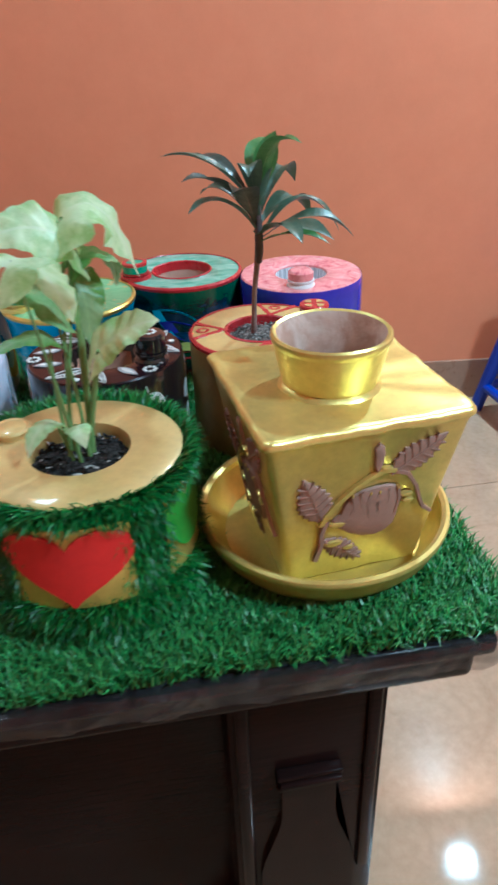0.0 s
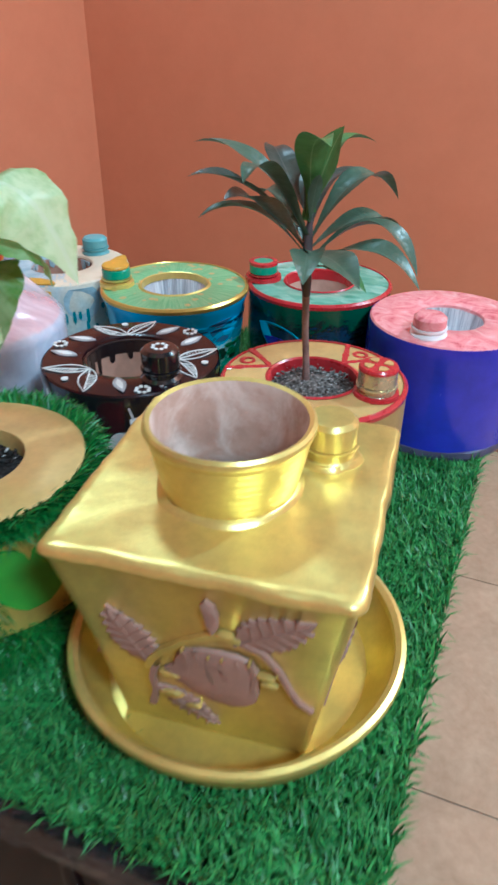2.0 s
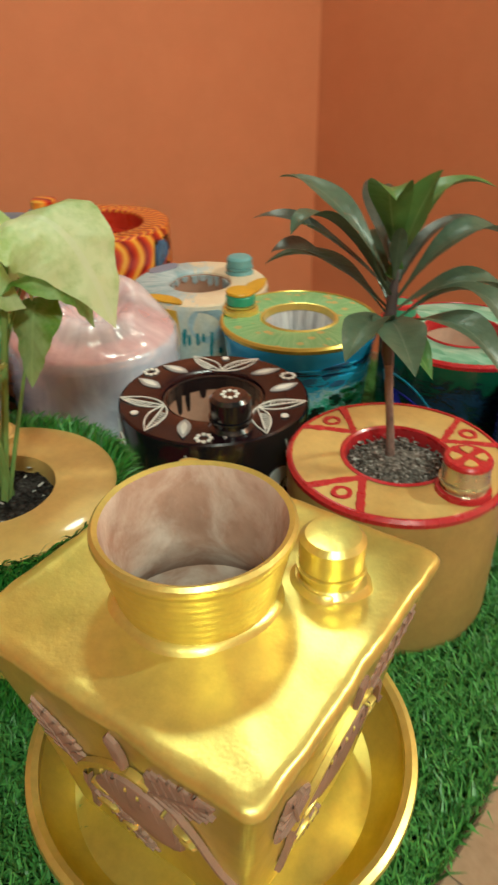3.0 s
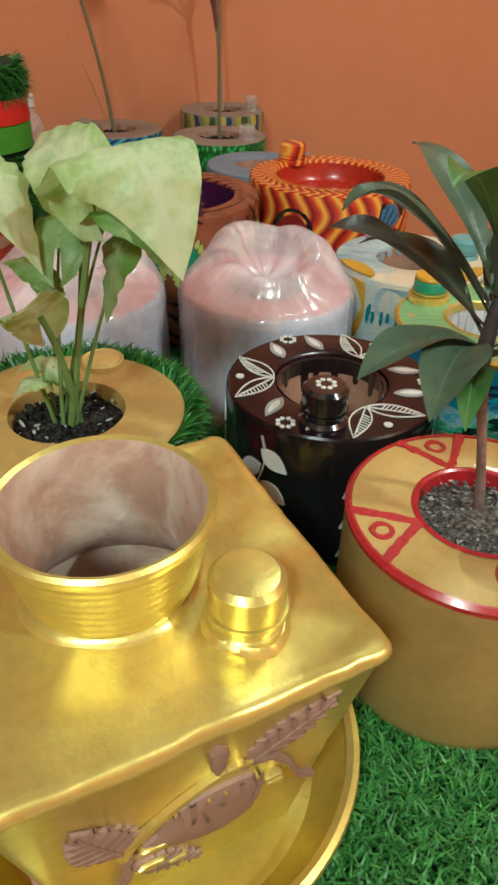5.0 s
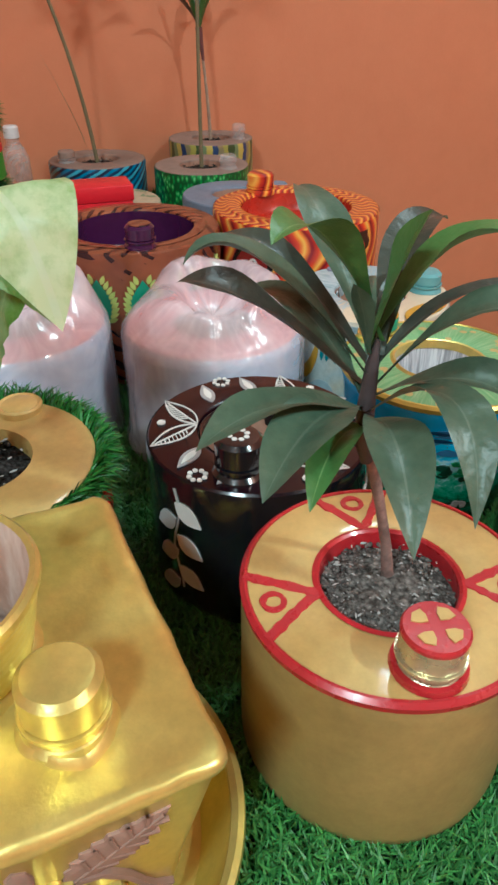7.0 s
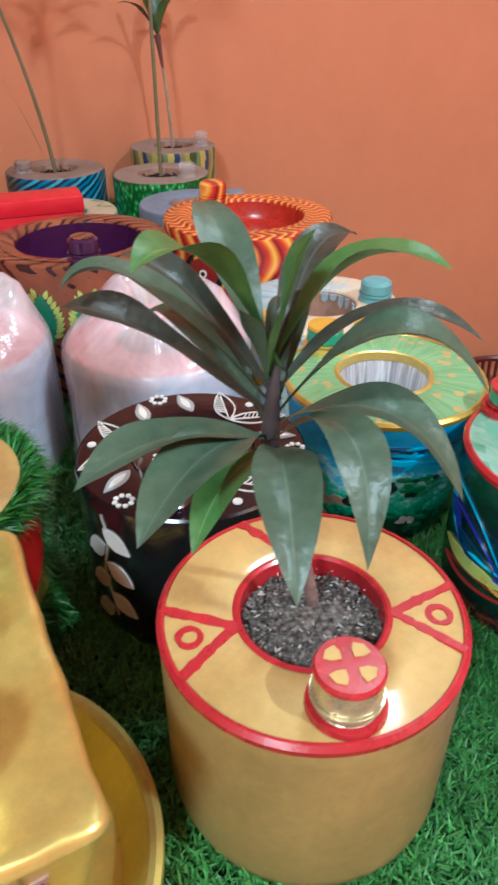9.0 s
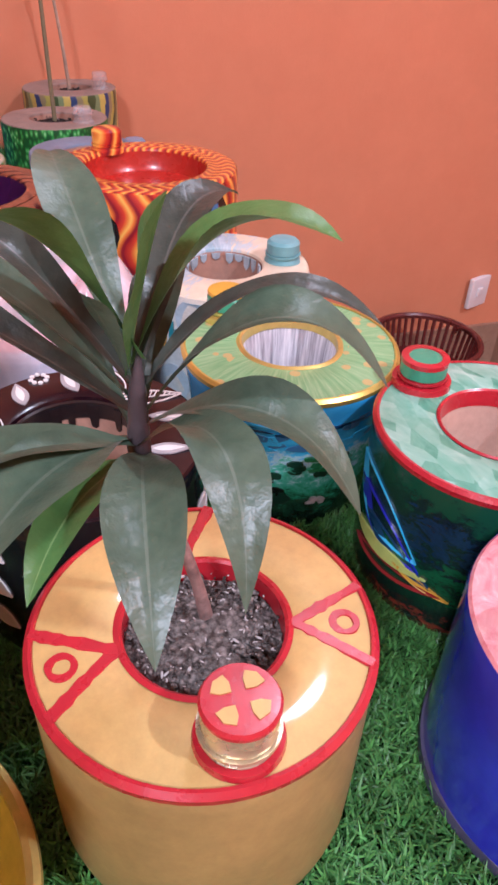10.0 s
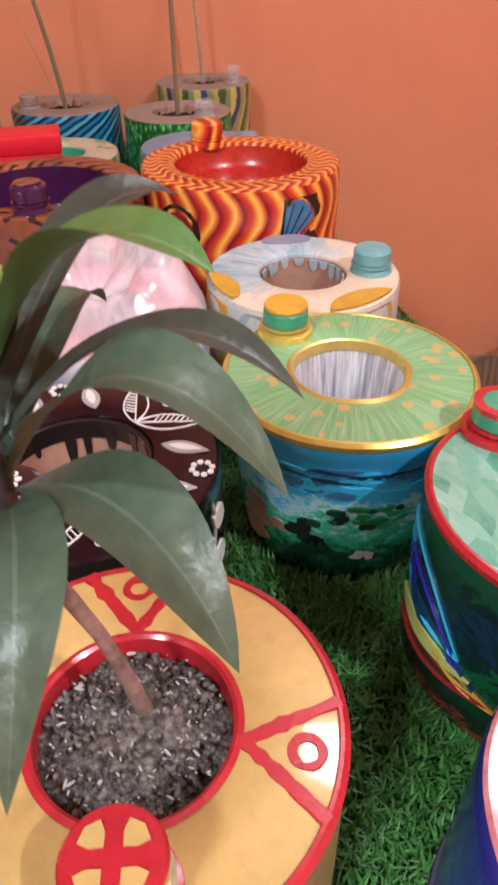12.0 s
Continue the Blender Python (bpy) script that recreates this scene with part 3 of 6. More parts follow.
# ---------------------------------------------------------------- table
TX0, TX1, TY0, TY1, TZ = -1.44, 0.274, 0.393, 1.19, 0.742
table = thing("table", 0, 0, 0, "dark varnished wooden table with carved pedestal", "table")
bm = box(TX0, TX1, TY0, TY1, TZ - 0.022, TZ, 0.007, 3)
part("tabletop", bm, WOOD, table, angle=50)
part("moulding", box(TX0 + 0.012, TX1 - 0.012, TY0 + 0.012, TY1 - 0.012, TZ - 0.062, TZ - 0.022, 0.009, 3), WOOD, table)
part("apron", box(TX0 + 0.09, TX1 - 0.1, TY0 + 0.07, TY0 + 0.09, TZ - 0.13, TZ - 0.05), WOOD, table)
part("apron", box(TX0 + 0.09, TX1 - 0.1, TY1 - 0.09, TY1 - 0.07, TZ - 0.13, TZ - 0.05), WOOD, table)


def pedestal(x0, x1):
    y0, y1 = TY0 + 0.05, TY1 - 0.06
    part("pedestal", box(x0, x1, y0, y1, 0.06, TZ - 0.051, 0.003), WOOD, table)
    part("plinth", box(x0 - 0.008, x1 + 0.008, y0 - 0.008, y1 + 0.008, 0.0, 0.06, 0.004), WOOD, table)
    for xa in (x0 + 0.006, x1 - 0.022):
        part("reeded_stile", box(xa, xa + 0.016, y0 - 0.006, y0 + 0.004, 0.32, TZ - 0.07, 0.0045, 3), WOOD, table)
    mid = (x0 + x1) / 2
    outline = []
    half = 0.030
    for i in range(13):
        t = i / 12
        outline.append((half + 0.026 * (1 - math.cos(math.pi * t)) / 2 * 1.0, 0.52 - 0.05 - 0.13 * t))
    right = [(half, 0.515)] + outline + [(half + 0.026, 0.12)]
    pts = [(mid + u, v) for u, v in right] + [(mid - u, v) for u, v in reversed(right)]
    part("carved_panel", plate(pts, lambda u, v, h: Vector((u, y0 - h, v)), 0.009), WOOD, table)
    for k, (w, d) in enumerate(((0.036, 0.016), (0.034, 0.019), (0.036, 0.015))):
        part("carved_cap", box(mid - w, mid + w, y0 - d, y0, 0.516 + 0.0072 * k, 0.523 + 0.0072 * k, 0.003, 3), WOOD, table)


pedestal(0.030, 0.196)
pedestal(TX0 + 0.1, TX0 + 0.28)
part("front_panel", box(TX0 + 0.28, 0.033, TY0 + 0.14, TY0 + 0.155, 0.0, TZ - 0.06), WOOD, table)
part("back_panel", box(TX0 + 0.28, 0.032, TY1 - 0.1, TY1 - 0.085, 0.15, TZ - 0.13), WOOD, table)

# clear plastic cover: lies on the top and hangs a little over the front edge, crinkled
cover = thing("table_cover", 0, 0, 0, "clear crinkled plastic sheet over the table edge", "table cover")
PROFILE = [(0.03, 0.0016), (0.008, 0.0018), (-0.003, 0.0005), (-0.006, -0.006), (-0.0065, -0.014), (-0.006, -0.024)]
for piece, first, last in (("lying_sheet", 0, 2), ("hanging_edge", 2, 5)):
    bm = bmesh.new()
    cols, grid = 220, []
    for i in range(cols + 1):
        x = TX0 + 0.002 + (TX1 - TX0 - 0.004) * i / cols
        row = []
        for k in range(first, last + 1):
            dy, dz = PROFILE[k]
            w = 0.0034 * noise.noise((x * 34, k * 0.5, 2.0)) + 0.0018 * noise.noise((x * 90, k, 5.0))
            row.append(bm.verts.new((x, TY0 + dy - (abs(w) if k > 1 else 0), TZ + dz + (w * 1.6 if k > 2 else abs(w) * 0.4))))
        grid.append(row)
    for a, b in zip(grid, grid[1:]):
        for k in range(last - first):
            bm.faces.new((a[k], b[k], b[k + 1], a[k + 1]))
    part(piece, bm, PLASTIC_SHEET, cover, angle=25)

# ---------------------------------------------------------------- turf
MAT_Z = TZ + 0.004


STANDING = ((-0.074, 0.547), (0.1345, 0.7855), (-0.055, 0.768), (0.232, 0.994), (0.058, 1.053), (-0.108, 0.968), (-0.295, 0.990), (-0.272, 0.792), (-0.338, 0.588))


def turf_field(name, x0, x1, y0, y1, count, length, seed, material):
    """Many bent blades, each two quads and a tip, in one mesh."""
    rng = np.random.default_rng(seed)
    x, y = rng.uniform(x0, x1, count), rng.uniform(y0, y1, count)
    free = np.hypot(x - 0.153, y - 0.556) > 0.108
    for px, py in STANDING:
        free &= np.hypot(x - px, y - py) > 0.080
    x, y = x[free], y[free]
    count = len(x)
    a = rng.uniform(0, 2 * np.pi, count)
    ln = length * rng.uniform(0.65, 1.25, count)
    lean = rng.uniform(0.15, 1.15, count)
    w = rng.uniform(0.0008, 0.0014, count)
    dx, dy = np.cos(a), np.sin(a)
    sx, sy = -dy * w, dx * w
    verts = np.zeros((count, 5, 3))
    for k, (f, wk) in enumerate(((0.0, 1.0), (0.6, 0.8))):
        out = ln * f * np.sin(lean * f)
        up = ln * f * np.cos(lean * f * 0.9)
        for s, col in ((-1, 0), (1, 1)):
            verts[:, 2 * k + col, 0] = x + dx * out + s * sx * wk
            verts[:, 2 * k + col, 1] = y + dy * out + s * sy * wk
            verts[:, 2 * k + col, 2] = MAT_Z + up
    verts[:, 4, 0] = x + dx * ln * np.sin(lean)
    verts[:, 4, 1] = y + dy * ln * np.sin(lean)
    verts[:, 4, 2] = MAT_Z + ln * np.cos(lean * 0.95)
    idx = np.arange(count)[:, None] * 5
    faces = np.concatenate([idx + [0, 1, 3], idx + [0, 3, 2], idx + [2, 3, 4]]).tolist()
    me = bpy.data.meshes.new(name)
    me.from_pydata(verts.reshape(-1, 3).tolist(), [], faces)
    me.materials.append(material)
    return new(name, me)


GX0, GX1, GY0, GY1 = -1.42, 0.295, 0.400, 1.17
mat_base = tagged(part("turf_mat", box(GX0, GX1, GY0, GY1, TZ + 0.0005, MAT_Z + 0.001), BACKING), "green artificial turf mat covering the table", "turf mat")
near = turf_field("turf", -0.42, GX1 + 0.003, GY0 - 0.004, GY1, 120000, 0.020, 3, TURF)
near.parent = mat_base
near["kind"] = "stuff"
far = turf_field("turf", GX0, -0.42, GY0, GY1, 26000, 0.017, 4, TURF)
far.parent = mat_base
far["kind"] = "stuff"

# ---------------------------------------------------------------- pots
BASE = MAT_Z + 0.008


def cap_on(pot, x, y, z, cap_mat, neck_mat, label="", r=0.017, h=0.019, neck=0.014, squat=0.82):
    """A bottle neck with its screw cap, let into a pot's rim."""
    h, neck = h * squat, neck * squat
    c = part("bottle_neck", lathe([(r + 0.0025, -0.003), (r + 0.002, 0.002), (r - 0.001, 0.005), (r - 0.001, neck - 0.004), (r + 0.0015, neck - 0.002),
                                   (r + 0.0015, neck), (0, neck)], 32, x, y), neck_mat, pot)
    c.location.z = z
    k = part("screw_cap", lathe([(0, neck), (r - 0.001, neck), (r, neck + 0.001), (r, neck + h - 0.003), (r - 0.003, neck + h), (r * 0.6, neck + h + 0.0006), (0, neck + h + 0.0006)], 36, x, y, 0.02),
             cap_mat, pot, label)
    k.location.z = z
    return k


def round_pot(name, x, y, r, top, hole, side, face, inside, label, deep=0.07, flare=0.0, wob=0.012, group="painted planters", rim=None, lip=0.003, bulge=0.0):
    """A closed drum with a ring-shaped top and a sunken planting hole."""
    p = thing(name, x, y, BASE, label, "planter", group)
    h = top - BASE
    rb = r * (1 - flare)
    part("body", lathe([(0, 0.0), (rb * 0.95, 0.0), (rb * 0.985, 0.004), (rb, 0.012), ((rb + r) / 2 + bulge - flare * r * 0.2, h * 0.5), (r * (1 - flare * 0.25), h - 0.016), (r, h - 0.006), (r - 0.001, h - 0.0015)], 72, wobble=wob), side, p)
    part("top", lathe([(r - 0.0012, h - 0.002), (r - 0.003, h), (r * 0.8, h + 0.001), ((r + hole) / 2, h + 0.0014), (hole + 0.004, h + 0.001), (hole + 0.0012, h - 0.0005), (hole, h - 0.004)], 72, wobble=wob), face, p)
    part("planting_hole", lathe([(hole + 0.0002, h - 0.003), (hole - 0.002, h - 0.02), (hole - 0.006, h - deep), (0, h - deep)], 56), inside, p)
    if rim:
        part("painted_rim", lathe([(r + 0.0004, h - 0.0048), (r + 0.0008, h - 0.001), (r - 0.0018, h + 0.0014), (r - 0.0034, h + 0.0016), (r - 0.004, h + 0.0004)], 72, wobble=wob), rim, p)
    return p, h


def soil(pot, r, z, material, lumps=60, seed=1, sz=0.004):
    """A mound of soil with crumbs on it."""
    rnd = random.Random(seed)
    bm = bmesh.new()
    rings, seg = 9, 40
    prev = [bm.verts.new((0, 0, z + 0.004))]
    for k in range(1, rings + 1):
        rr = r * k / rings
        ring = []
        for i in range(seg):
            a = 2 * math.pi * i / seg
            p = Vector((rr * math.cos(a), rr * math.sin(a), z + 0.007 * (1 - (k / rings) ** 2) - 0.003))
            p.z += 0.0035 * noise.noise(p * 90 + Vector((seed, 0, 0)))
            ring.append(bm.verts.new(p))
        for i in range(seg):
            j = (i + 1) % seg
            if k == 1:
                bm.faces.new((prev[0], ring[i], ring[j]))
            else:
                bm.faces.new((prev[i], ring[i], ring[j], prev[j]))
        prev = ring
    for _ in range(lumps):
        a, rr = rnd.uniform(0, 6.283), r * 0.95 * math.sqrt(rnd.random())
        s = sz * rnd.uniform(0.3, 1.0)
        mtx = Matrix.Translation((rr * math.cos(a), rr * math.sin(a), z + 0.003)) @ Euler((rnd.uniform(-0.4, 0.4), rnd.uniform(-0.4, 0.4), rnd.random() * 6)).to_matrix().to_4x4() @ Matrix.Diagonal((s, s * rnd.uniform(0.45, 0.9), s * 0.45, 1))
        bmesh.ops.create_icosphere(bm, subdivisions=1, radius=1.0, matrix=mtx)
    ob = part("soil", bm, material, pot, "loose potting soil", 60)
    ob["kind"] = "stuff"
    gb = bmesh.new()
    for _ in range(lumps // 5):
        a, rr = rnd.uniform(0, 6.283), r * 0.93 * math.sqrt(rnd.random())
        s = max(0.0005, sz * rnd.uniform(0.12, 0.36)) * (1.8 if rnd.random() < 0.15 else 1.0)
        mtx = Matrix.Translation((rr * math.cos(a), rr * math.sin(a), z + 0.0055)) @ Euler((rnd.uniform(-0.3, 0.3), rnd.uniform(-0.3, 0.3), rnd.random() * 6)).to_matrix().to_4x4() @ Matrix.Diagonal((s * rnd.uniform(0.9, 2.4), s * 0.7, s * 0.5, 1))
        bmesh.ops.create_icosphere(gb, subdivisions=1, radius=1.0, matrix=mtx)
    grit = part("soil_grit", gb, PERLITE, pot, "pale grit in the soil", 60)
    grit["kind"] = "stuff"
    return ob


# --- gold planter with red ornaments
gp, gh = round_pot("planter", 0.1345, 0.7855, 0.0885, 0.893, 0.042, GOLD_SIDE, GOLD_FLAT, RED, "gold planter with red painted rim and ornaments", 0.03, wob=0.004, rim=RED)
put = on_top(gh + 0.001)
part("inner_ring", lathe([(0.0405, gh - 0.01), (0.0415, gh + 0.001), (0.0432, gh + 0.0024), (0.0458, gh + 0.0014)], 56), RED, gp, "red painted ring round the hole")
for ang in (-93, 66, 172):
    a = radians(ang)
    e = lambda rr, w: (rr * math.cos(a) - w * math.sin(a), rr * math.sin(a) + w * math.cos(a))
    part("ornament_stroke", stroke([e(0.0445 + 0.0385 * t / 12, -0.001 + 0.026 * t / 12) for t in range(13)], 0.0070, put, 0.0006), RED, gp)
    part("ornament_stroke", stroke([e(0.0445 + 0.0385 * t / 12, 0.001 - 0.026 * t / 12) for t in range(13)], 0.0070, put, 0.0008), RED, gp)
    ringpts = [(e(0.072, 0)[0] + 0.0062 * math.cos(k * math.pi / 10), e(0.072, 0)[1] + 0.0062 * math.sin(k * math.pi / 10)) for k in range(20)]
    part("ornament_ring", stroke(ringpts, 0.0042, put, 0.0006, True), RED, gp)
k = cap_on(gp, 0.063, -0.010, gh, CAP_FOIL, CAP_FOIL, "gold and silver screw cap with red top", 0.0175, 0.017, 0.012, 1.0)
part("collar", lathe([(0.0175, gh - 0.001), (0.0212, gh + 0.001), (0.0205, gh + 0.0045), (0.0175, gh + 0.005)], 32, 0.063, -0.010, closed=True), RED, gp)
part("cap_top", lathe([(0.0168, 0.0255), (0.0180, 0.0265), (0.0180, 0.0285), (0.0168, 0.0302), (0.0, 0.0302), (0.0, 0.0290)], 36, 0.063, -0.010), RED, k, "red painted cap top")
for q in range(4):
    a = radians(35 + 90 * q)
    wedge = [(rr, a + da) for rr, da in ((0.0045, 0.0), (0.0085, 0.42), (0.0128, 0.40), (0.0138, 0.0), (0.0128, -0.40), (0.0085, -0.42))]
    part("cap_window", plate([(0.063 + rr * math.cos(t), -0.010 + rr * math.sin(t)) for rr, t in wedge], on_top(0.0304), 0.0006), GOLD_FLAT, k)
soil(gp, 0.0415, gh - 0.009, SOIL_GREY, 620, 5, 0.0024)

# --- black planter with white leaf ornaments
bp, bh = round_pot("planter", -0.055, 0.768, 0.091, 0.890, 0.048, BLACK, MAROON, CLAY, "black lacquered planter with white painted leaves", 0.07, wob=0.004)
put = on_top(bh + 0.0016)


def lens(cx, cy, ang, ln, wd, n=14):
    """A leaf outline of length ln from (cx, cy)."""
    c, s = math.cos(ang), math.sin(ang)
    up = [(ln * t / n, wd * math.sin(math.pi * (t / n) ** 0.85)) for t in range(n + 1)]
    dn = [(ln * t / n, -wd * math.sin(math.pi * (t / n) ** 0.85)) for t in range(n - 1, 0, -1)]
    return [(cx + c * u - s * v, cy + s * u + c * v) for u, v in up + dn]


def inked_leaf(pot, cx, cy, ang, ln, wd, where):
    bms = [stroke(lens(cx, cy, ang, ln, wd), 0.0012, where, 0.0005, True)]
    c, s = math.cos(ang), math.sin(ang)
    for q in range(1, 9):
        t = 0.18 + 0.075 * q
        v = wd * math.sin(math.pi * t ** 0.85) * 0.92
        bms.append(stroke([(cx + c * ln * t, cy + s * ln * t), (cx + c * ln * (t + 0.07) - s * v, cy + s * ln * (t + 0.07) + c * v)], 0.0009, where, 0.0004))
    bms.append(stroke([(cx, cy), (cx + c * ln * 0.92, cy + s * ln * 0.92)], 0.0011, where, 0.0005))
    part("painted_leaf", merge(bms), WHITE_INK, pot)


def dotted_flower(pot, cx, cy, where, r=0.0055, dot=0.0019):
    bms = []
    for q in range(8):
        a = q * math.pi / 4
        bms.append(plate([(cx + r * math.cos(a) + dot * math.cos(b * math.pi / 3), cy + r * math.sin(a) + dot * math.sin(b * math.pi / 3)) for b in range(6)], where, 0.0006))
    part("painted_flower", merge(bms), WHITE_INK, pot)


def polar_xy(r, deg):
    return r * math.cos(radians(deg)), r * math.sin(radians(deg))


for a in (-112, 8, 125):
    vx, vy = polar_xy(0.0495, a)
    for da in (-23, 23):
        tx, ty = polar_xy(0.0885, a + da)
        inked_leaf(bp, vx, vy, math.atan2(ty - vy, tx - vx), math.hypot(tx - vx, ty - vy), 0.0085, put)
    dx_, dy_ = polar_xy(0.079, a)
    part("painted_dot", plate([(dx_ + 0.0036 * math.cos(b * math.pi / 6), dy_ + 0.0036 * math.sin(b * math.pi / 6)) for b in range(12)], put, 0.0006), WHITE_INK, bp)
    fx_, fy_ = polar_xy(0.081, a + 60)
    dotted_flower(bp, fx_, fy_, put, 0.0062, 0.0021)
    for da, turn_ in ((38, 26), (82, -26)):
        cx_, cy_ = polar_xy(0.054, a + da)
        ang = radians(a + da + turn_)
        part("painted_leaf", plate(lens(cx_, cy_, ang, 0.032, 0.0062), put, 0.0005), GREY_INK, bp)
        part("painted_leaf", plate(lens(cx_ + 0.005 * math.cos(ang), cy_ + 0.005 * math.sin(ang), ang, 0.022, 0.0030), put, 0.0009), WHITE_INK, bp)
rnd = random.Random(6)
for q in range(15):
    a = radians(24 * q + rnd.uniform(-8, 8))
    ln, wd = rnd.uniform(0.014, 0.034), rnd.uniform(0.0022, 0.0052)
    edge = [(-wd, 0.0), (-wd * 0.8, -ln * 0.6), (-wd * 0.6, -ln), (0.0, -ln - 0.002), (wd * 0.6, -ln), (wd * 0.8, -ln * 0.6), (wd, 0.0)]
    part("paint_drip", plate([(u, bh - 0.005 + v) for u, v in edge], lambda u, v, h: Vector(((0.0458 - h) * math.cos(a + u / 0.046), (0.0458 - h) * math.sin(a + u / 0.046), v)), 0.0012), BLACK, bp)
part("painted_lip", lathe([(0.0470, bh - 0.0020), (0.0452, bh - 0.0030), (0.0449, bh - 0.010), (0.0450, bh - 0.0165), (0.0462, bh - 0.0180)], 64, wobble=0.004), BLACK, bp, "black lacquer run over the inside of the hole")
kb = cap_on(bp, 0.053, -0.033, bh, BLACK, BLACK, "", 0.018, 0.02, 0.012, 1.0)
dotted_flower(kb, 0.053, -0.033, on_top(0.0325), 0.0065, 0.0022)
side = on_side(0.0914, 0.0)
for q in range(6):
    u0 = 0.091 * radians(-62 + 60 * q)
    part("painted_vine", stroke([(u0 + 0.004 * math.sin(t * 0.9), 0.125 - 0.011 * t) for t in range(10)], 0.0018, side, 0.0006), PALE_INK, bp)
    for t in range(6):
        s_ = 1 if t % 2 else -1
        part("painted_leaf", plate(lens(u0, 0.112 - 0.016 * t, radians(90 + s_ * 122), 0.029, 0.0085, 8), side, 0.0007), (WHITE_INK, PALE_INK)[t % 2], bp)

# --- planter with blue side and pink top
pb, ph = round_pot("planter", 0.232, 0.994, 0.0915, 0.893, 0.038, BLUE_SIDE, PINK_TOP, SILVER, "royal blue planter with pink marbled top", wob=0.006, rim=None)
cap_on(pb, -0.014, -0.060, ph, PINK_TOP, WHITE_PLASTIC, "pink and white painted cap", 0.018, 0.016, 0.012)
part("foot_ring", lathe([(0.0, 0.0), (0.091, 0.0), (0.0935, 0.005), (0.0925, 0.012), (0.089, 0.014)], 64, wobble=0.03), FOOT, pb)

# --- planter with green marbled top, red rims and a jungle painting
mp, mh = round_pot("planter", 0.058, 1.053, 0.092, 0.893, 0.044, PARROT_SIDE, GREEN_TOP, CLAY_PALE, "dark jungle-painted planter with green brushed top and red rim", wob=0.006, rim=RED)
part("inner_ring", lathe([(0.0425, mh - 0.012), (0.0438, mh + 0.001), (0.0452, mh + 0.0024), (0.0466, mh + 0.001)], 56), RED, mp)
cap_on(mp, -0.070, -0.020, mh, GREEN_CAP, RED, "", 0.018, 0.017, 0.012)
part("cap_ring", lathe([(0.0183, mh + 0.0205), (0.0186, mh + 0.0242), (0.013, mh + 0.0250), (0.012, mh + 0.0225)], 36, -0.070, -0.020, closed=True), RED, mp)
part("collar", lathe([(0.018, mh), (0.0235, mh + 0.001), (0.023, mh + 0.006), (0.018, mh + 0.006)], 36, -0.070, -0.020, closed=True), RED, mp)

bird = on_side(0.0925, 0.0)
for d0, z0, d1, z1, w_, m_ in ((-124, 0.106, -68, 0.062, 0.019, CYAN), (-118, 0.090, -66, 0.055, 0.013, BLUE_SIDE), (-104, 0.074, -60, 0.047, 0.008, NAVY), (-114, 0.052, -62, 0.052, 0.0065, LIME), (-112, 0.036, -54, 0.042, 0.0055, DEEP_RED), (-80, 0.052, -50, 0.040, 0.0035, OCHRE)):
    u0, u1 = 0.0925 * radians(d0), 0.0925 * radians(d1)
    part("painted_feather", plate(lens(u0, z0, math.atan2(z1 - z0, u1 - u0), math.hypot(u1 - u0, z1 - z0), w_), bird, 0.0012 + 0.0003 * (w_ < 0.01)), m_, mp)

# --- planter with radial green top and lake painting
lp, lh = round_pot("planter", -0.108, 0.968, 0.093, 0.893, 0.042, LAKE_SIDE, RADIAL, SILVER, "planter painted with a lake, radial green top and gold edge", flare=0.14, wob=0.01, rim=GOLD_DARK)
part("inner_ring", lathe([(0.0405, lh - 0.006), (0.0415, lh + 0.002), (0.0435, lh + 0.0028), (0.0460, lh + 0.001)], 56, wobble=0.03), GOLD, lp)
cap_on(lp, -0.066, -0.030, lh, GREEN_CAP, GOLD, "", 0.0175, 0.016, 0.014)
part("cap_top", lathe([(0, lh + 0.0272), (0.0165, lh + 0.0272), (0.0172, lh + 0.0258), (0.0168, lh + 0.0238), (0, lh + 0.0238)], 36, -0.066, -0.030), OCHRE, lp)
part("collar", lathe([(0.017, lh), (0.022, lh + 0.001), (0.0215, lh + 0.006), (0.017, lh + 0.007)], 36, -0.066, -0.030, closed=True), GOLD, lp)

# shapes of the lake painting: tan bank, dark trees, green bush and a white blossom
def lake(u, v, h):
    r = float(np.interp(v, (0.012, 0.0695, 0.123), (0.0802, 0.0841, 0.0899))) + h
    return Vector((r * math.cos(u / 0.081), r * math.sin(u / 0.081), v))



rnd = random.Random(29)


def dabs(parent, name, where, deg, z0, w, h, count, size, mats, grow, flat=1.0):
    for q in range(count):
        a, d = rnd.uniform(0, 6.283), math.sqrt(rnd.random())
        u, v = 0.081 * radians(deg) + w * d * math.cos(a), z0 + h * d * math.sin(a)
        sx, sy = size * rnd.uniform(0.6, 1.3), size * rnd.uniform(0.3, 0.7) * flat
        pts = []
        for t in range(9):
            b = t * 2 * math.pi / 9
            k = rnd.uniform(0.7, 1.15)
            pts.append((u + sx * k * math.cos(b), min(0.118, max(0.004, v + sy * k * math.sin(b)))))
        part(name, plate(pts, where, grow + 0.00002 * q), mats[q % len(mats)], parent)


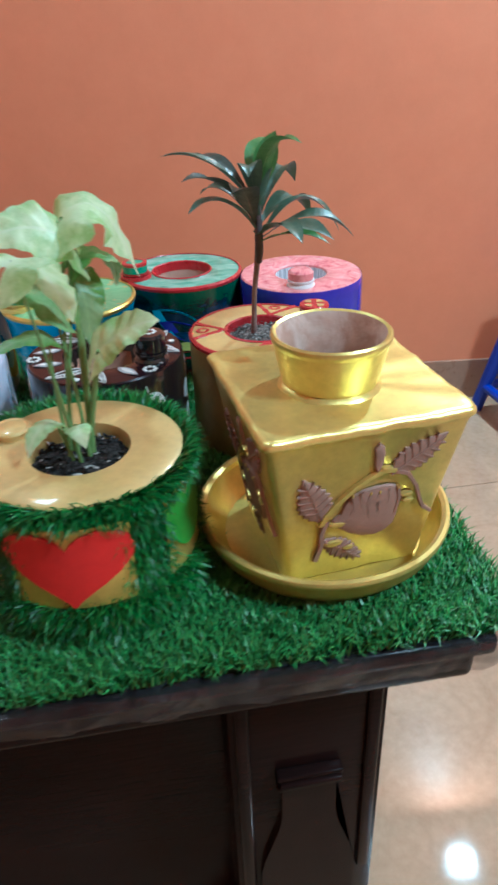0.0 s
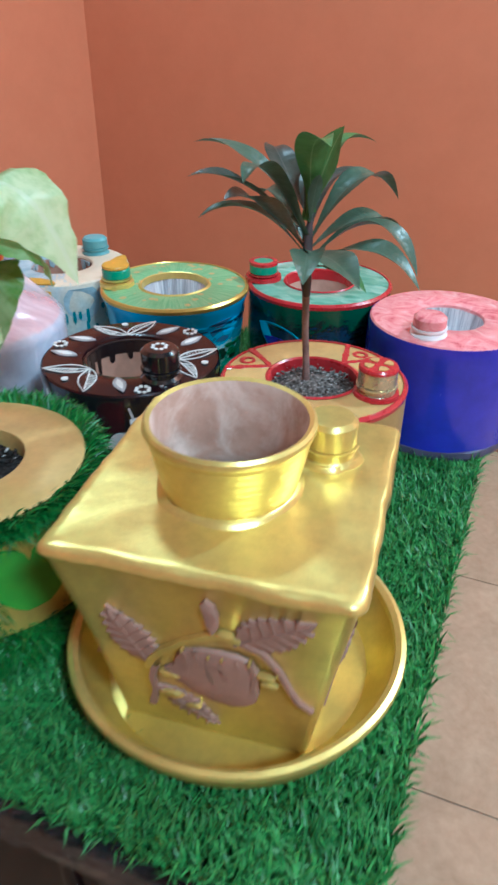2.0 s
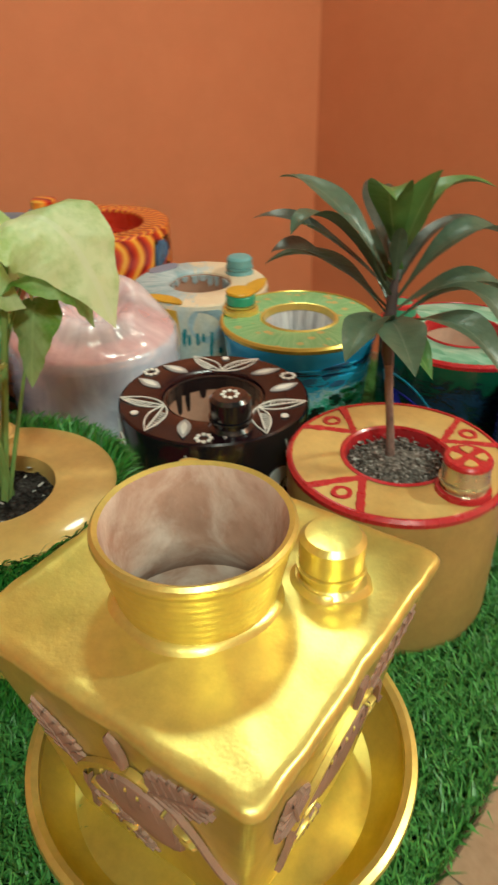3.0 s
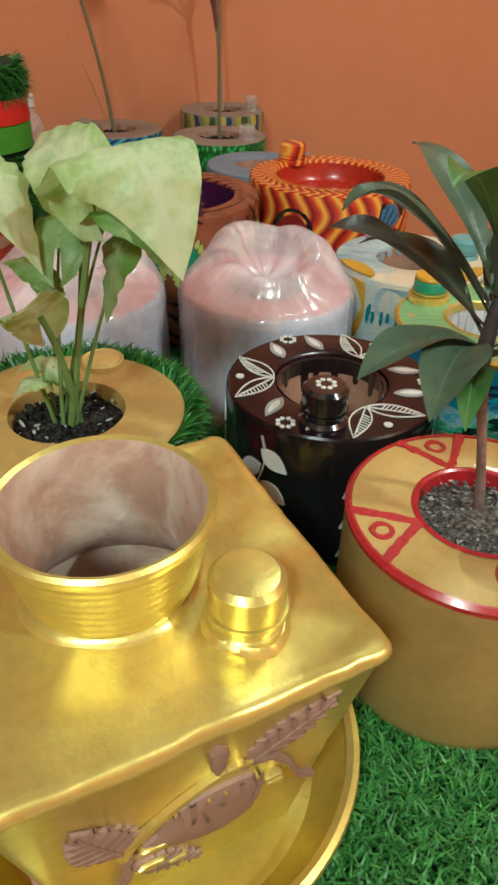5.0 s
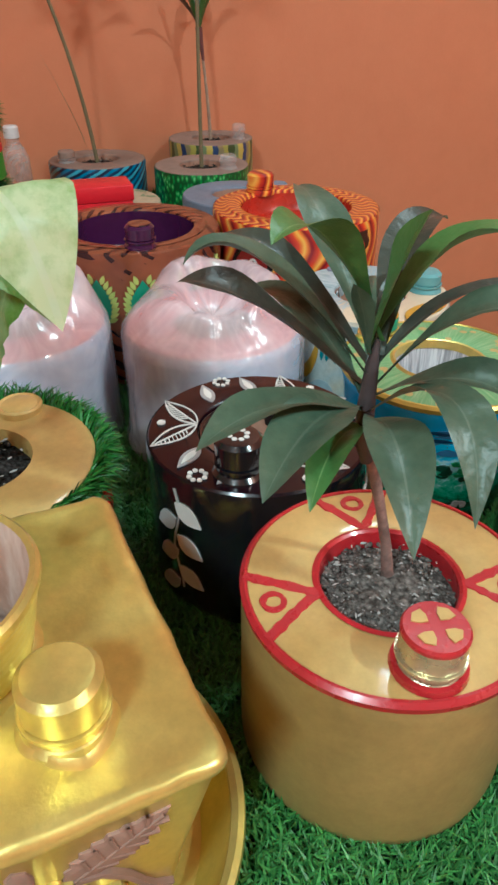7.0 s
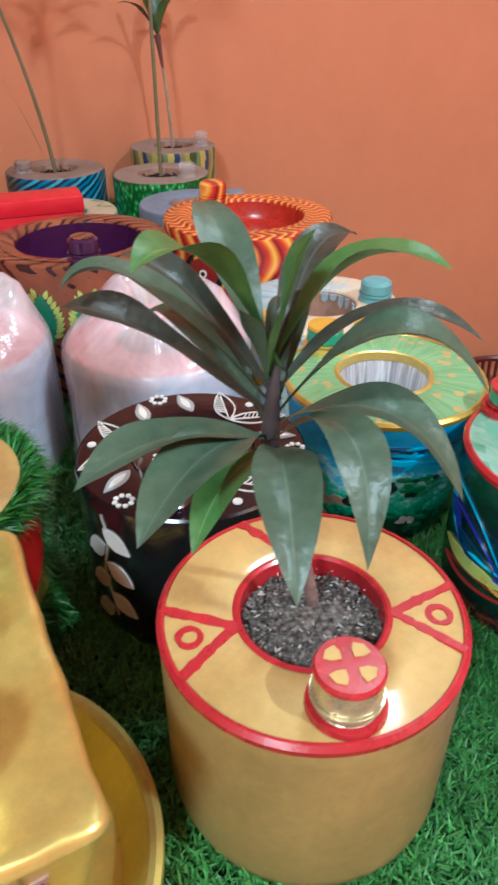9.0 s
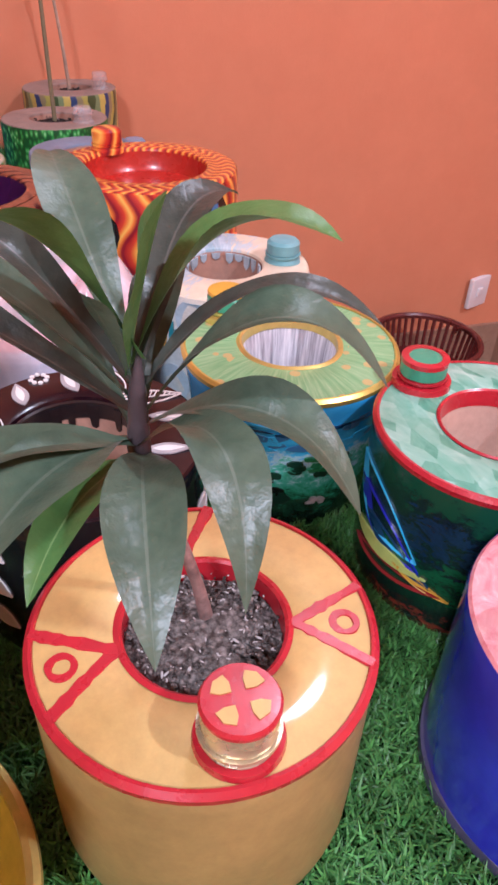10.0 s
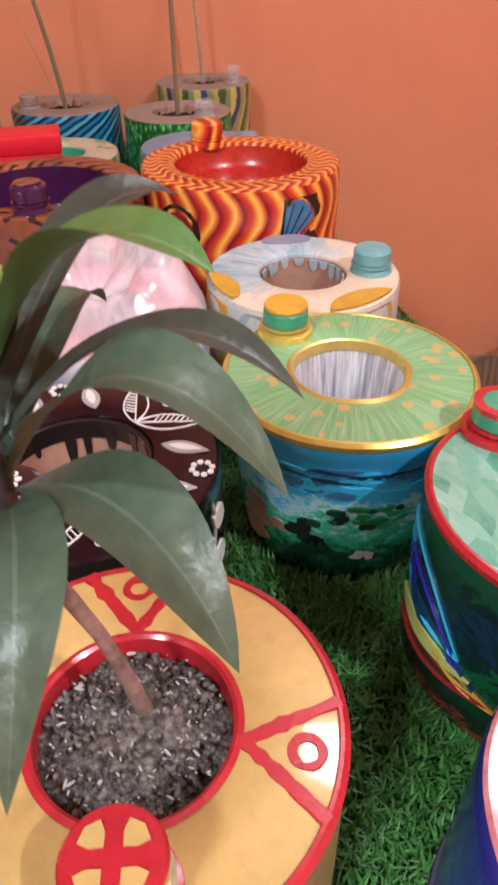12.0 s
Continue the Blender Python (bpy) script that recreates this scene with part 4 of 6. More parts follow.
dabs(lp, "painted_ripple", lake, -18, 0.094, 0.060, 0.007, 16, 0.016, (CYAN, CYAN, SKY_BLUE), 0.0002, 0.4)
dabs(lp, "painted_ripple", lake, -16, 0.110, 0.056, 0.006, 16, 0.012, (NAVY, SKY_BLUE, CYAN), 0.0005, 0.3)
dabs(lp, "painted_bank", lake, -64, 0.042, 0.020, 0.022, 9, 0.014, (TAN, TAN, CLAY_PALE), 0.0005)
dabs(lp, "painted_tree", lake, -36, 0.040, 0.012, 0.022, 9, 0.011, (BLACK, DARK_GREEN), 0.0007)
dabs(lp, "painted_bush", lake, -6, 0.070, 0.026, 0.012, 26, 0.006, (GREEN_CAP, DARK_GREEN, LEAF_GREEN), 0.0009)
dabs(lp, "painted_blossom", lake, -9, 0.030, 0.009, 0.004, 9, 0.0032, (PALE_INK,), 0.0012)

# --- teal, cream and ochre planter
tp, th = round_pot("planter", -0.295, 0.990, 0.092, 0.890, 0.041, TEAL_SIDE, TEAL_TOP, CLAY, "planter painted in teal, cream and ochre patches", wob=0.012)
cap_on(tp, 0.016, 0.062, th, TEAL, TEAL, "", 0.0175, 0.017, 0.012)

def blob(u, v, w, h, seed, n=18, rag=0.25):
    """An uneven dab of paint."""
    return [(u + w * math.cos(t * 2 * math.pi / n) * (1 + rag * noise.noise((math.cos(t * 6.283 / n) * 1.6, math.sin(t * 6.283 / n) * 1.6, seed))),
             v + h * math.sin(t * 2 * math.pi / n) * (1 + rag * noise.noise((math.sin(t * 6.283 / n) * 1.6, math.cos(t * 6.283 / n) * 1.6, seed + 5)))) for t in range(n)]


put = on_top(th + 0.0012)
rnd = random.Random(17)
def on_rim(deg, r, w, h, seed):
    """A dab on the top, cut off at the edge."""
    c, s_ = math.cos(radians(deg)), math.sin(radians(deg))
    out = []
    for u, v in blob(r, 0.0, w, h, seed, 24, 0.08):
        x_, y_ = u * c - v * s_, u * s_ + v * c
        k_ = min(1.0, 0.0895 / math.hypot(x_, y_))
        out.append((x_ * k_, y_ * k_))
    return out


part("ochre_patch", plate(on_rim(22, 0.088, 0.022, 0.038, 1.0), put, 0.0015), OCHRE, tp)
part("ochre_patch", plate(on_rim(-80, 0.086, 0.017, 0.030, 2.0), put, 0.0015), OCHRE, tp)
part("grey_patch", plate(on_rim(176, 0.078, 0.012, 0.026, 3.0), put, 0.0015), MAUVE_GREY, tp)
wall_ = on_side(0.0925, 0.0)
for deg, z0, w_, h_, m_ in ((21, 0.116, 0.036, 0.034, OCHRE), (-78, 0.100, 0.026, 0.050, OCHRE), (-40, 0.112, 0.024, 0.026, WASH_BLUE), (70, 0.06, 0.026, 0.03, TEAL), (-8, 0.05, 0.022, 0.026, OCHRE), (-58, 0.035, 0.020, 0.022, WASH_BLUE)):
    part("painted_patch", plate([(u_, min(th - 0.006, max(0.004, v_))) for u_, v_ in blob(0.0925 * radians(deg), z0, w_, h_, deg, 22, 0.12)], wall_, 0.0007), m_, tp)
for q in range(13):
    u0, z0, ln = 0.0925 * radians(rnd.uniform(-62, -14)), rnd.uniform(0.075, 0.108), rnd.uniform(0.008, 0.022)
    part("paint_drip", plate([(u0 - 0.0016, z0), (u0 - 0.0022, z0 - ln * 0.7), (u0, z0 - ln), (u0 + 0.0022, z0 - ln * 0.7), (u0 + 0.0016, z0)], wall_, 0.0011), TEAL_DEEP, tp)
for q in range(11):
    a = radians(60 + 18 * q + rnd.uniform(-6, 6))
    ln, wd = rnd.uniform(0.006, 0.016), rnd.uniform(0.003, 0.006)
    part("paint_drip", plate([(-wd, th - 0.004), (-wd * 0.8, th - 0.004 - ln * 0.7), (0.0, th - 0.004 - ln), (wd * 0.8, th - 0.004 - ln * 0.7), (wd, th - 0.004)],
                             lambda u, v, h: Vector(((0.0392 - h) * math.cos(a + u / 0.039), (0.0392 - h) * math.sin(a + u / 0.039), v)), 0.0012), WASH_BLUE, tp)

# --- wavy orange planter
op, oh = round_pot("planter", -0.505, 0.978, 0.114, 0.938, 0.075, ORANGE_SIDE, ORANGE_TOP, RED_INSIDE, "tall planter with wavy red, orange and yellow stripes", 0.026, wob=0.01)
cap_on(op, -0.086, -0.022, oh, ORANGE_SIDE, ORANGE_SIDE, "", 0.0190, 0.018, 0.008, 1.0)

wall_ = on_side(0.1145, 0.0)


def wing(u0, z0, sx, sz, ang, n=16):
    c, s_ = math.cos(ang), math.sin(ang)
    out = []
    for t in range(n):
        a = 2 * math.pi * t / n
        x_, y_ = sx * (1 + math.cos(a)) * 0.5, sz * math.sin(a) * (0.55 + 0.45 * math.cos(a * 0.5) ** 2)
        out.append((u0 + c * x_ - s_ * y_, z0 + s_ * x_ + c * y_))
    return out


for deg, z0 in ((7, 0.110), (-150, 0.11)):
    u0 = 0.1145 * radians(deg)
    for ang, sc in ((0.15, 0.8), (1.05, 1.15)):
        def fan(grow):
            pts = [(u0, z0)]
            for t in range(13):
                a = ang - 0.42 + 0.84 * t / 12
                rr = 0.068 * sc * grow * (0.86 + 0.14 * math.sin(t * math.pi / 12) + 0.05 * math.sin(t * 2.1))
                pts.append((u0 + rr * math.cos(a), min(oh - 0.012, z0 + rr * math.sin(a))))
            return pts
        part("butterfly_wing", plate(fan(1.0), wall_, 0.0008), BLACK, op)
        inner = fan(0.84)
        cx_, cz_ = sum(p_[0] for p_ in inner) / len(inner), sum(p_[1] for p_ in inner) / len(inner)
        part("butterfly_wing", plate([(cx_ + (u_ - cx_) * 0.86, cz_ + (v_ - cz_) * 0.86) for u_, v_ in inner], wall_, 0.0014), SKY_BLUE, op, "blue painted butterfly wing")
        for q in (-0.22, 0.0, 0.22):
            part("wing_vein", stroke([(u0 + 0.008 * math.cos(ang + q), z0 + 0.008 * math.sin(ang + q)), (u0 + 0.052 * sc * math.cos(ang + q), min(oh - 0.014, z0 + 0.052 * sc * math.sin(ang + q)))], 0.0012, wall_, 0.0019), BLACK, op)
for deg, z0, turn_ in ((-52, 0.112, 0.9), (70, 0.05, 2.4), (160, 0.08, 1.0)):
    u0 = 0.1145 * radians(deg)
    part("painted_fish", plate(wing(u0 - 0.03, z0 - 0.02, 0.085, 0.036, turn_), wall_, 0.0008), BLACK, op)
    part("painted_fish", plate(wing(u0 - 0.027, z0 - 0.016, 0.072, 0.027, turn_), wall_, 0.0013), DEEP_RED, op, "dark red painted fish")
    ex, ez = u0 - 0.027 + 0.052 * math.cos(turn_), z0 - 0.016 + 0.052 * math.sin(turn_)
    part("fish_eye", plate([(ex + 0.0055 * math.cos(t * math.pi / 6), ez + 0.0055 * math.sin(t * math.pi / 6)) for t in range(12)], wall_, 0.0018), WHITE_INK, op)
    part("fish_eye", plate([(ex + 0.003 * math.cos(t * math.pi / 6), ez + 0.003 * math.sin(t * math.pi / 6)) for t in range(12)], wall_, 0.0023), BLACK, op)
for deg, z0, m_ in ((-30, 0.055, SKY_BLUE), (-8, 0.05, GREEN_CAP), (-75, 0.05, SKY_BLUE), (45, 0.05, GREEN_CAP), (-20, 0.03, BLUE_SIDE)):
    part("painted_leaf", plate(lens(0.1145 * radians(deg), z0 - 0.03, 1.2, 0.055, 0.014), wall_, 0.0010), m_, op)

# --- brown planter with purple bowl
up, uh = round_pot("planter", -0.505, 0.752, 0.113, 0.930, 0.078, FERN, FERN, PURPLE, "brown fern-painted planter with a purple bowl", 0.045, wob=0.01)
cap_on(up, 0.086, -0.006, uh, PURPLE, PURPLE, "", 0.0175, 0.02, 0.012)
part("cap_top", lathe([(0, uh + 0.0276), (0.0130, uh + 0.0276), (0.0136, uh + 0.0268), (0, uh + 0.0262)], 28, 0.086, -0.006), FERN, up)

wall_ = on_side(0.1135, 0.0)
for deg in (-62, -34, -6, 22, 50):
    u0 = 0.1135 * radians(deg)
    part("painted_leaf", plate(lens(u0, 0.078, 1.57, 0.066, 0.019), wall_, 0.0010), GREEN_CAP, up, "green painted leaf")
    for q in range(9):
        for s_ in (-1, 1):
            v_ = 0.092 + 0.0058 * q
            w_ = 0.019 * math.sin(math.pi * ((v_ - 0.078) / 0.066)) + 0.003
            part("petal", plate(lens(u0 + s_ * w_ * 0.7, v_, 1.57 - s_ * (1.25 - 0.11 * q), 0.0125, 0.0030, 6), wall_, 0.0013), LIME, up)
for deg, z0, m_ in ((34, 0.128, CORAL), (14, 0.118, CORAL), (36, 0.10, CORAL), (-48, 0.09, MAGENTA), (36, 0.085, MAGENTA)):
    u0 = 0.1135 * radians(deg)
    for q in range(3):
        part("petal", plate(lens(u0, z0, 0.5 + 0.55 * q, 0.030, 0.0055, 8), wall_, 0.0011 + 0.0002 * q), m_, up)

# --- pots behind
qp, qh = round_pot("planter", -0.80, 0.985, 0.095, 0.884, 0.042, GREY_BLUE, GREY_BLUE, CLAY, "grey-blue painted planter with a flat top")
cap_on(qp, 0.05, 0.058, qh, GREY_BLUE, GREY_BLUE, "", 0.017, 0.016)
ep, eh = round_pot("planter", -1.015, 0.980, 0.094, 0.890, 0.043, LEAFY, GREY_TOP, CLAY, "planter painted with bright green leaves, plain clay top", 0.03)
cap_on(ep, 0.055, 0.038, eh, BOTTLE, BOTTLE, "clear bottle neck", 0.0165, 0.012, 0.02)
soil(ep, 0.043, eh - 0.01, SOIL_DARK, 30, 8)
fp, fh = round_pot("planter", -1.285, 1.075, 0.098, 0.890, 0.043, STRIPED, GREY_TOP, CLAY, "planter painted with yellow and green stripes", 0.03)
cap_on(fp, 0.04, 0.056, fh, BOTTLE, BOTTLE, "clear bottle neck", 0.0155, 0.016, 0.024)
soil(fp, 0.043, fh - 0.01, SOIL_DARK, 30, 9)
ip, ih = round_pot("planter", -1.13, 0.79, 0.098, 0.890, 0.043, BLUE_LEAF, GREY_TOP, CLAY, "planter painted with blue leaves, clay top", 0.03)
cap_on(ip, 0.02, -0.062, ih, GREY_TOP, BOTTLE, "", 0.0165, 0.016, 0.012)
soil(ip, 0.043, ih - 0.01, SOIL_DARK, 30, 10)
cp, ch = round_pot("planter", -0.865, 0.765, 0.097, 0.872, 0.045, CREAM_SIDE, CREAM, GREEN_CAP, "low cream planter with green painted marks", 0.04)
cap_on(cp, -0.02, -0.062, ch, GREEN_CAP, WHITE_PLASTIC, "", 0.018, 0.018, 0.012)
rp, rh = round_pot("planter", -0.575, 0.495, 0.09, 0.865, 0.042, DEEP_RED, DEEP_RED, CLAY, "plain deep red planter")
bx = thing("box", -0.672, 0.700, BASE, "flat crimson cardboard box standing on edge", "box")
part("carton", box(-0.028, 0.028, -0.075, 0.078, 0.0, 0.19, 0.002), CRIMSON, bx)
part("lid", box(-0.030, 0.030, -0.077, 0.080, 0.172, 0.194, 0.002), CRIMSON, bx)

# --- two planters in clear plastic bags


def wrapped(x, y, r, top, seed):
    p, h = round_pot("planter", x, y, r, top, 0.042, PALE_BLUE, PINK_PLAIN, CLAY, "pale blue planter with pink top in a plastic bag", wob=0.01)
    prof = [(r + 0.008, 0.001), (r + 0.005, 0.02), (r + 0.004, h * 0.25), (r + 0.004, h * 0.5), (r + 0.004, h * 0.75), (r + 0.004, h - 0.012), (r + 0.0025, h - 0.002), (r * 0.97, h + 0.006), (r * 0.86, h + 0.017), (r * 0.74, h + 0.029),
            (r * 0.62, h + 0.037), (r * 0.50, h + 0.038), (r * 0.40, h + 0.030), (r * 0.31, h + 0.017), (r * 0.22, h + 0.012), (r * 0.12, h + 0.007), (0.0, h + 0.0055)]
    bm = lathe(prof, 120)
    for v in bm.verts:
        a = math.atan2(v.co.y, v.co.x)
        rr = math.hypot(v.co.x, v.co.y)
        n1 = noise.noise((math.cos(a) * 1.3 + seed, math.sin(a) * 1.3, v.co.z * 10))
        n2 = noise.noise((math.cos(a) * 2.6 + seed, math.sin(a) * 2.6, rr * 24 + v.co.z * 12))
        if v.co.z > h - 0.001:
            k = min(1.0, (r * 1.03 - rr) / (r * 0.3)) * min(1.0, rr / r * 3.0)
            v.co.z = max(h + 0.0035, v.co.z + (0.010 * n1 + 0.005 * n2 + 0.014 * math.cos(a - 2.6)) * k)
            turn_ = 0.35 * max(0.0, 1 - rr / (r * 0.8)) + 0.05 * n2
            v.co.x, v.co.y = (rr + 0.006 * n1 * k) * math.cos(a + turn_) - 0.010 * k, (rr + 0.006 * n1 * k) * math.sin(a + turn_) + 0.006 * k
        else:
            k = 1 + (0.05 * abs(n1) + 0.045 * max(0.0, n2)) * (1.0 - 0.6 * v.co.z / h)
            v.co.x, v.co.y = v.co.x * k, v.co.y * k
    part("plastic_bag", bm, PLASTIC, p, "thin clear plastic bag drawn over the pot", 80)


wrapped(-0.272, 0.792, 0.094, 0.890, 1.0)
wrapped(-0.338, 0.588, 0.098, 0.888, 7.0)

# --- square gold pot on its saucer
SQ = (0.157, 0.550)
sp = thing("saucer", 0.153, 0.556, BASE, "round gold painted clay saucer lying on the turf", "saucer")
part("dish", lathe([(0, 0.0), (0.098, 0.0), (0.106, 0.003), (0.118, 0.018), (0.1235, 0.033), (0.1185, 0.036), (0.112, 0.022), (0.100, 0.0095), (0.05, 0.007), (0, 0.007)], 96, wobble=0.006), GOLD_DARK, sp)
part("rolled_rim", lathe([(0.1225, 0.0315), (0.1255, 0.0345), (0.1268, 0.038), (0.126, 0.0415), (0.1225, 0.0428), (0.1185, 0.0405), (0.1178, 0.035)], 96, wobble=0.006, closed=True), GOLD, sp, "bright gold rolled rim")
sz0 = BASE + 0.0078
sq = thing("pot", SQ[0], SQ[1], sz0, "square gold painted clay pot with leaf relief and round neck", "pot", turn=6.6)
HT = 0.935 - sz0


def square_ring(bm, half, z, rad, n=5, side=30):
    out = []
    corners = ((1, 1, 0), (-1, 1, 90), (-1, -1, 180), (1, -1, 270))
    for q, (cx, cy, a0) in enumerate(corners):
        for i in range(n + 1):
            a = radians(a0 + 90 * i / n)
            out.append(Vector((cx * (half - rad) + rad * math.cos(a), cy * (half - rad) + rad * math.sin(a), z)))
        nx, ny, na = corners[(q + 1) % 4]
        end = Vector((nx * (half - rad) + rad * math.cos(radians(na)), ny * (half - rad) + rad * math.sin(radians(na)), z))
        start = out[-1].copy()
        for i in range(1, side):
            out.append(start.lerp(end, i / side))
    return [bm.verts.new(v) for v in out]


bm = bmesh.new()
rows = [(0.064, 0.0, 0.006), (0.0665, 0.003, 0.006), (0.079, HT * 0.52, 0.007), (0.0915, HT - 0.012, 0.007), (0.0938, HT - 0.0095, 0.008), (0.0952, HT - 0.0066, 0.008), (0.0950, HT - 0.0036, 0.008), (0.0936, HT - 0.0012, 0.008), (0.0912, HT, 0.008), (0.0865, HT + 0.0002, 0.007), (0.080, HT - 0.0002, 0.010)]
rings = [square_ring(bm, *q) for q in rows]
rings.append([bm.verts.new((-0.004 + 0.0425 * math.cos(a), -0.007 + 0.0425 * math.sin(a), HT + 0.0006)) for a in [math.atan2(v.co.y + 0.007, v.co.x + 0.004) for v in rings[-1]]])
for a, b in zip(rings, rings[1:]):
    for i in range(len(a)):
        j = (i + 1) % len(a)
        bm.faces.new((a[i], a[j], b[j], b[i]))
bm.faces.new(rings[0][::-1])
for v in bm.verts:
    v.co += Vector((noise.noise(v.co * 30), noise.noise(v.co * 30 + Vector((5, 0, 0))), noise.noise(v.co * 34 + Vector((0, 7, 0))))) * 0.0017
    if v.co.z > HT - 0.010 and max(abs(v.co.x), abs(v.co.y)) > 0.089:
        v.co += Vector((noise.noise(v.co * 120), noise.noise(v.co * 120 + Vector((5, 0, 0))), 0.6 + noise.noise(v.co * 110 + Vector((0, 7, 0))))) * 0.0008
bmesh.ops.recalc_face_normals(bm, faces=bm.faces)
part("body", bm, GOLD, sq, angle=50)
NX, NY, K = -0.004, -0.007, 0.935
part("weld", lathe([(0.0470, HT - 0.0008), (0.0450, HT + 0.0016), (0.0432, HT + 0.0034), (0.0410, HT + 0.0042)], 90, NX, NY, 0.07), GOLD, sq, "uneven gold seam round the neck")
part("weld", lathe([(0.0212, HT - 0.0005), (0.0200, HT + 0.0020), (0.0180, HT + 0.0040), (0.0120, HT + 0.0046)], 60, 0.051, 0.040, 0.16), GOLD, sq, "uneven gold seam round the cap")
NECK = [(0.0445 * K, HT - 0.002)] + [((0.0445 + 0.0098 * (t / 42) ** 0.9 + 0.00007 * math.sin(t * 1.15)) * K, HT + 0.0405 * t / 42) for t in range(43)]
NECK += [(0.0556 * K, HT + 0.0425), (0.0568 * K, HT + 0.0455), (0.0564 * K, HT + 0.0482), (0.0545 * K, HT + 0.050), (0.0515 * K, HT + 0.0485)]
part("neck", lathe(NECK, 80, NX, NY, 0.012), GOLD, sq, "thrown neck with fine rings")
part("neck_inside", lathe([(0.0516 * K, HT + 0.0486), (0.050 * K, HT + 0.045), (0.046 * K, HT + 0.025), (0.043 * K, HT + 0.003), (0.044 * K, HT - 0.010), (0.058, HT - 0.035), (0.055, HT - 0.10), (0.0, HT - 0.105)], 64, NX, NY, 0.01), LIMED, sq, "bare clay inside with white bloom")
cap_on(sq, 0.051, 0.040, HT, GOLD, GOLD, "gold painted bottle cap", 0.0178, 0.019, 0.013, 1.0)


def face_place(k):
    """Points on one sloping side: u along it, v up, h out."""
    a = radians(90 * k)
    def place(u, v, h):
        half = 0.0662 + 0.0252 * (v / (HT - 0.012)) + h
        p = Vector((u, -half, v))
        return Vector((p.x * math.cos(a) - p.y * math.sin(a), p.x * math.sin(a) + p.y * math.cos(a), p.z))
    return place


def relief(k):
    """A bare clay sprig in relief: body, stems and notched leaves, with gold touches."""
    where = face_place(k)
    def notched(cx, cy, ang, ln, wd, n=18):
        c, s = math.cos(ang), math.sin(ang)
        up_ = [(ln * t / n, wd * math.sin(math.pi * (t / n) ** 0.8) * (1.0 if t % 2 else 0.80)) for t in range(n + 1)]
        dn_ = [(ln * t / n, -wd * math.sin(math.pi * (t / n) ** 0.8) * (1.0 if t % 2 else 0.80)) for t in range(n - 1, 0, -1)]
        return [(cx + c * u - s * v, cy + s * u + c * v) for u, v in up_ + dn_]
    def mound(outline, thick):
        """A piece of relief with a rounded back."""
        cx, cy = sum(p[0] for p in outline) / len(outline), sum(p[1] for p in outline) / len(outline)
        bm = bmesh.new()
        rings = [[bm.verts.new(where(cx + (u - cx) * f, cy + (v - cy) * f, h)) for u, v in outline] for f, h in ((1.0, -0.0006), (0.96, thick * 0.55), (0.80, thick * 0.9), (0.45, thick))]
        n = len(outline)
        for a, b in zip(rings, rings[1:]):
            for i in range(n):
                bm.faces.new((a[i], a[(i + 1) % n], b[(i + 1) % n], b[i]))
        mid_ = bm.verts.new(where(cx, cy, thick))
        for i in range(n):
            bm.faces.new((rings[-1][i], rings[-1][(i + 1) % n], mid_))
        bmesh.ops.recalc_face_normals(bm, faces=bm.faces)
        return bm
    for cx, cy, ang, ln, wd in [(0.0217, 0.1172, 0.634, 0.060, 0.0165), (-0.0356, 0.0738, 1.96, 0.060, 0.0165), (-0.0345, 0.051, -0.70, 0.054, 0.012)]:
        c, s = math.cos(ang), math.sin(ang)
        part("relief_leaf", mound(notched(cx, cy, ang, ln, wd), 0.0022), RELIEF, sq)
        part("relief_vein", stroke([(cx, cy), (cx + c * ln * 0.5, cy + s * ln * 0.5), (cx + c * ln * 0.92, cy + s * ln * 0.92)], 0.0020, where, 0.0030), RELIEF, sq)
        for q in range(1, 6):
            for sg in (-1, 1):
                t = 0.12 + 0.13 * q
                v = sg * wd * math.sin(math.pi * t ** 0.8) * 0.80
                part("relief_vein", stroke([(cx + c * ln * t, cy + s * ln * t), (cx + c * ln * (t + 0.10) - s * v, cy + s * ln * (t + 0.10) + c * v)], 0.0016, where, 0.0027), RELIEF, sq)
    part("relief_bud", mound([(0.0088, 0.1195), (0.0125, 0.129), (0.0135, 0.141), (0.0115, 0.150), (0.0065, 0.154), (0.0030, 0.149), (0.0045, 0.140), (0.0050, 0.130)], 0.0028), RELIEF, sq)
    body = [(-0.0207, 0.0803), (-0.018, 0.0915), (-0.012, 0.0997), (0.0, 0.1045), (0.0119, 0.1058), (0.024, 0.105), (0.0319, 0.1012), (0.0360, 0.092), (0.0352, 0.0809), (0.0350, 0.067), (0.0330, 0.0561), (0.026, 0.049), (0.0169, 0.045), (0.003, 0.047), (-0.0107, 0.0537), (-0.020, 0.062), (-0.029, 0.066), (-0.028, 0.074)]
    part("relief_body", mound(body, 0.0036), RELIEF, sq)
    part("relief_stem", stroke([(-0.0387, 0.0712), (-0.034, 0.083), (-0.0271, 0.0924), (-0.0093, 0.1102), (0.003, 0.118), (0.0139, 0.1234), (0.0259, 0.1212)], 0.0050, where, 0.0032), GOLD, sq)
    part("relief_stem", stroke([(0.0240, 0.1212), (0.0383, 0.1147), (0.0487, 0.0986), (0.0555, 0.080), (0.060, 0.070), (0.069, 0.062)], 0.0040, where, 0.0030), RELIEF, sq)
    part("relief_stem", stroke([(-0.033, 0.076), (-0.037, 0.060), (-0.036, 0.046), (-0.041, 0.026)], 0.0050, where, 0.0030), RELIEF, sq)
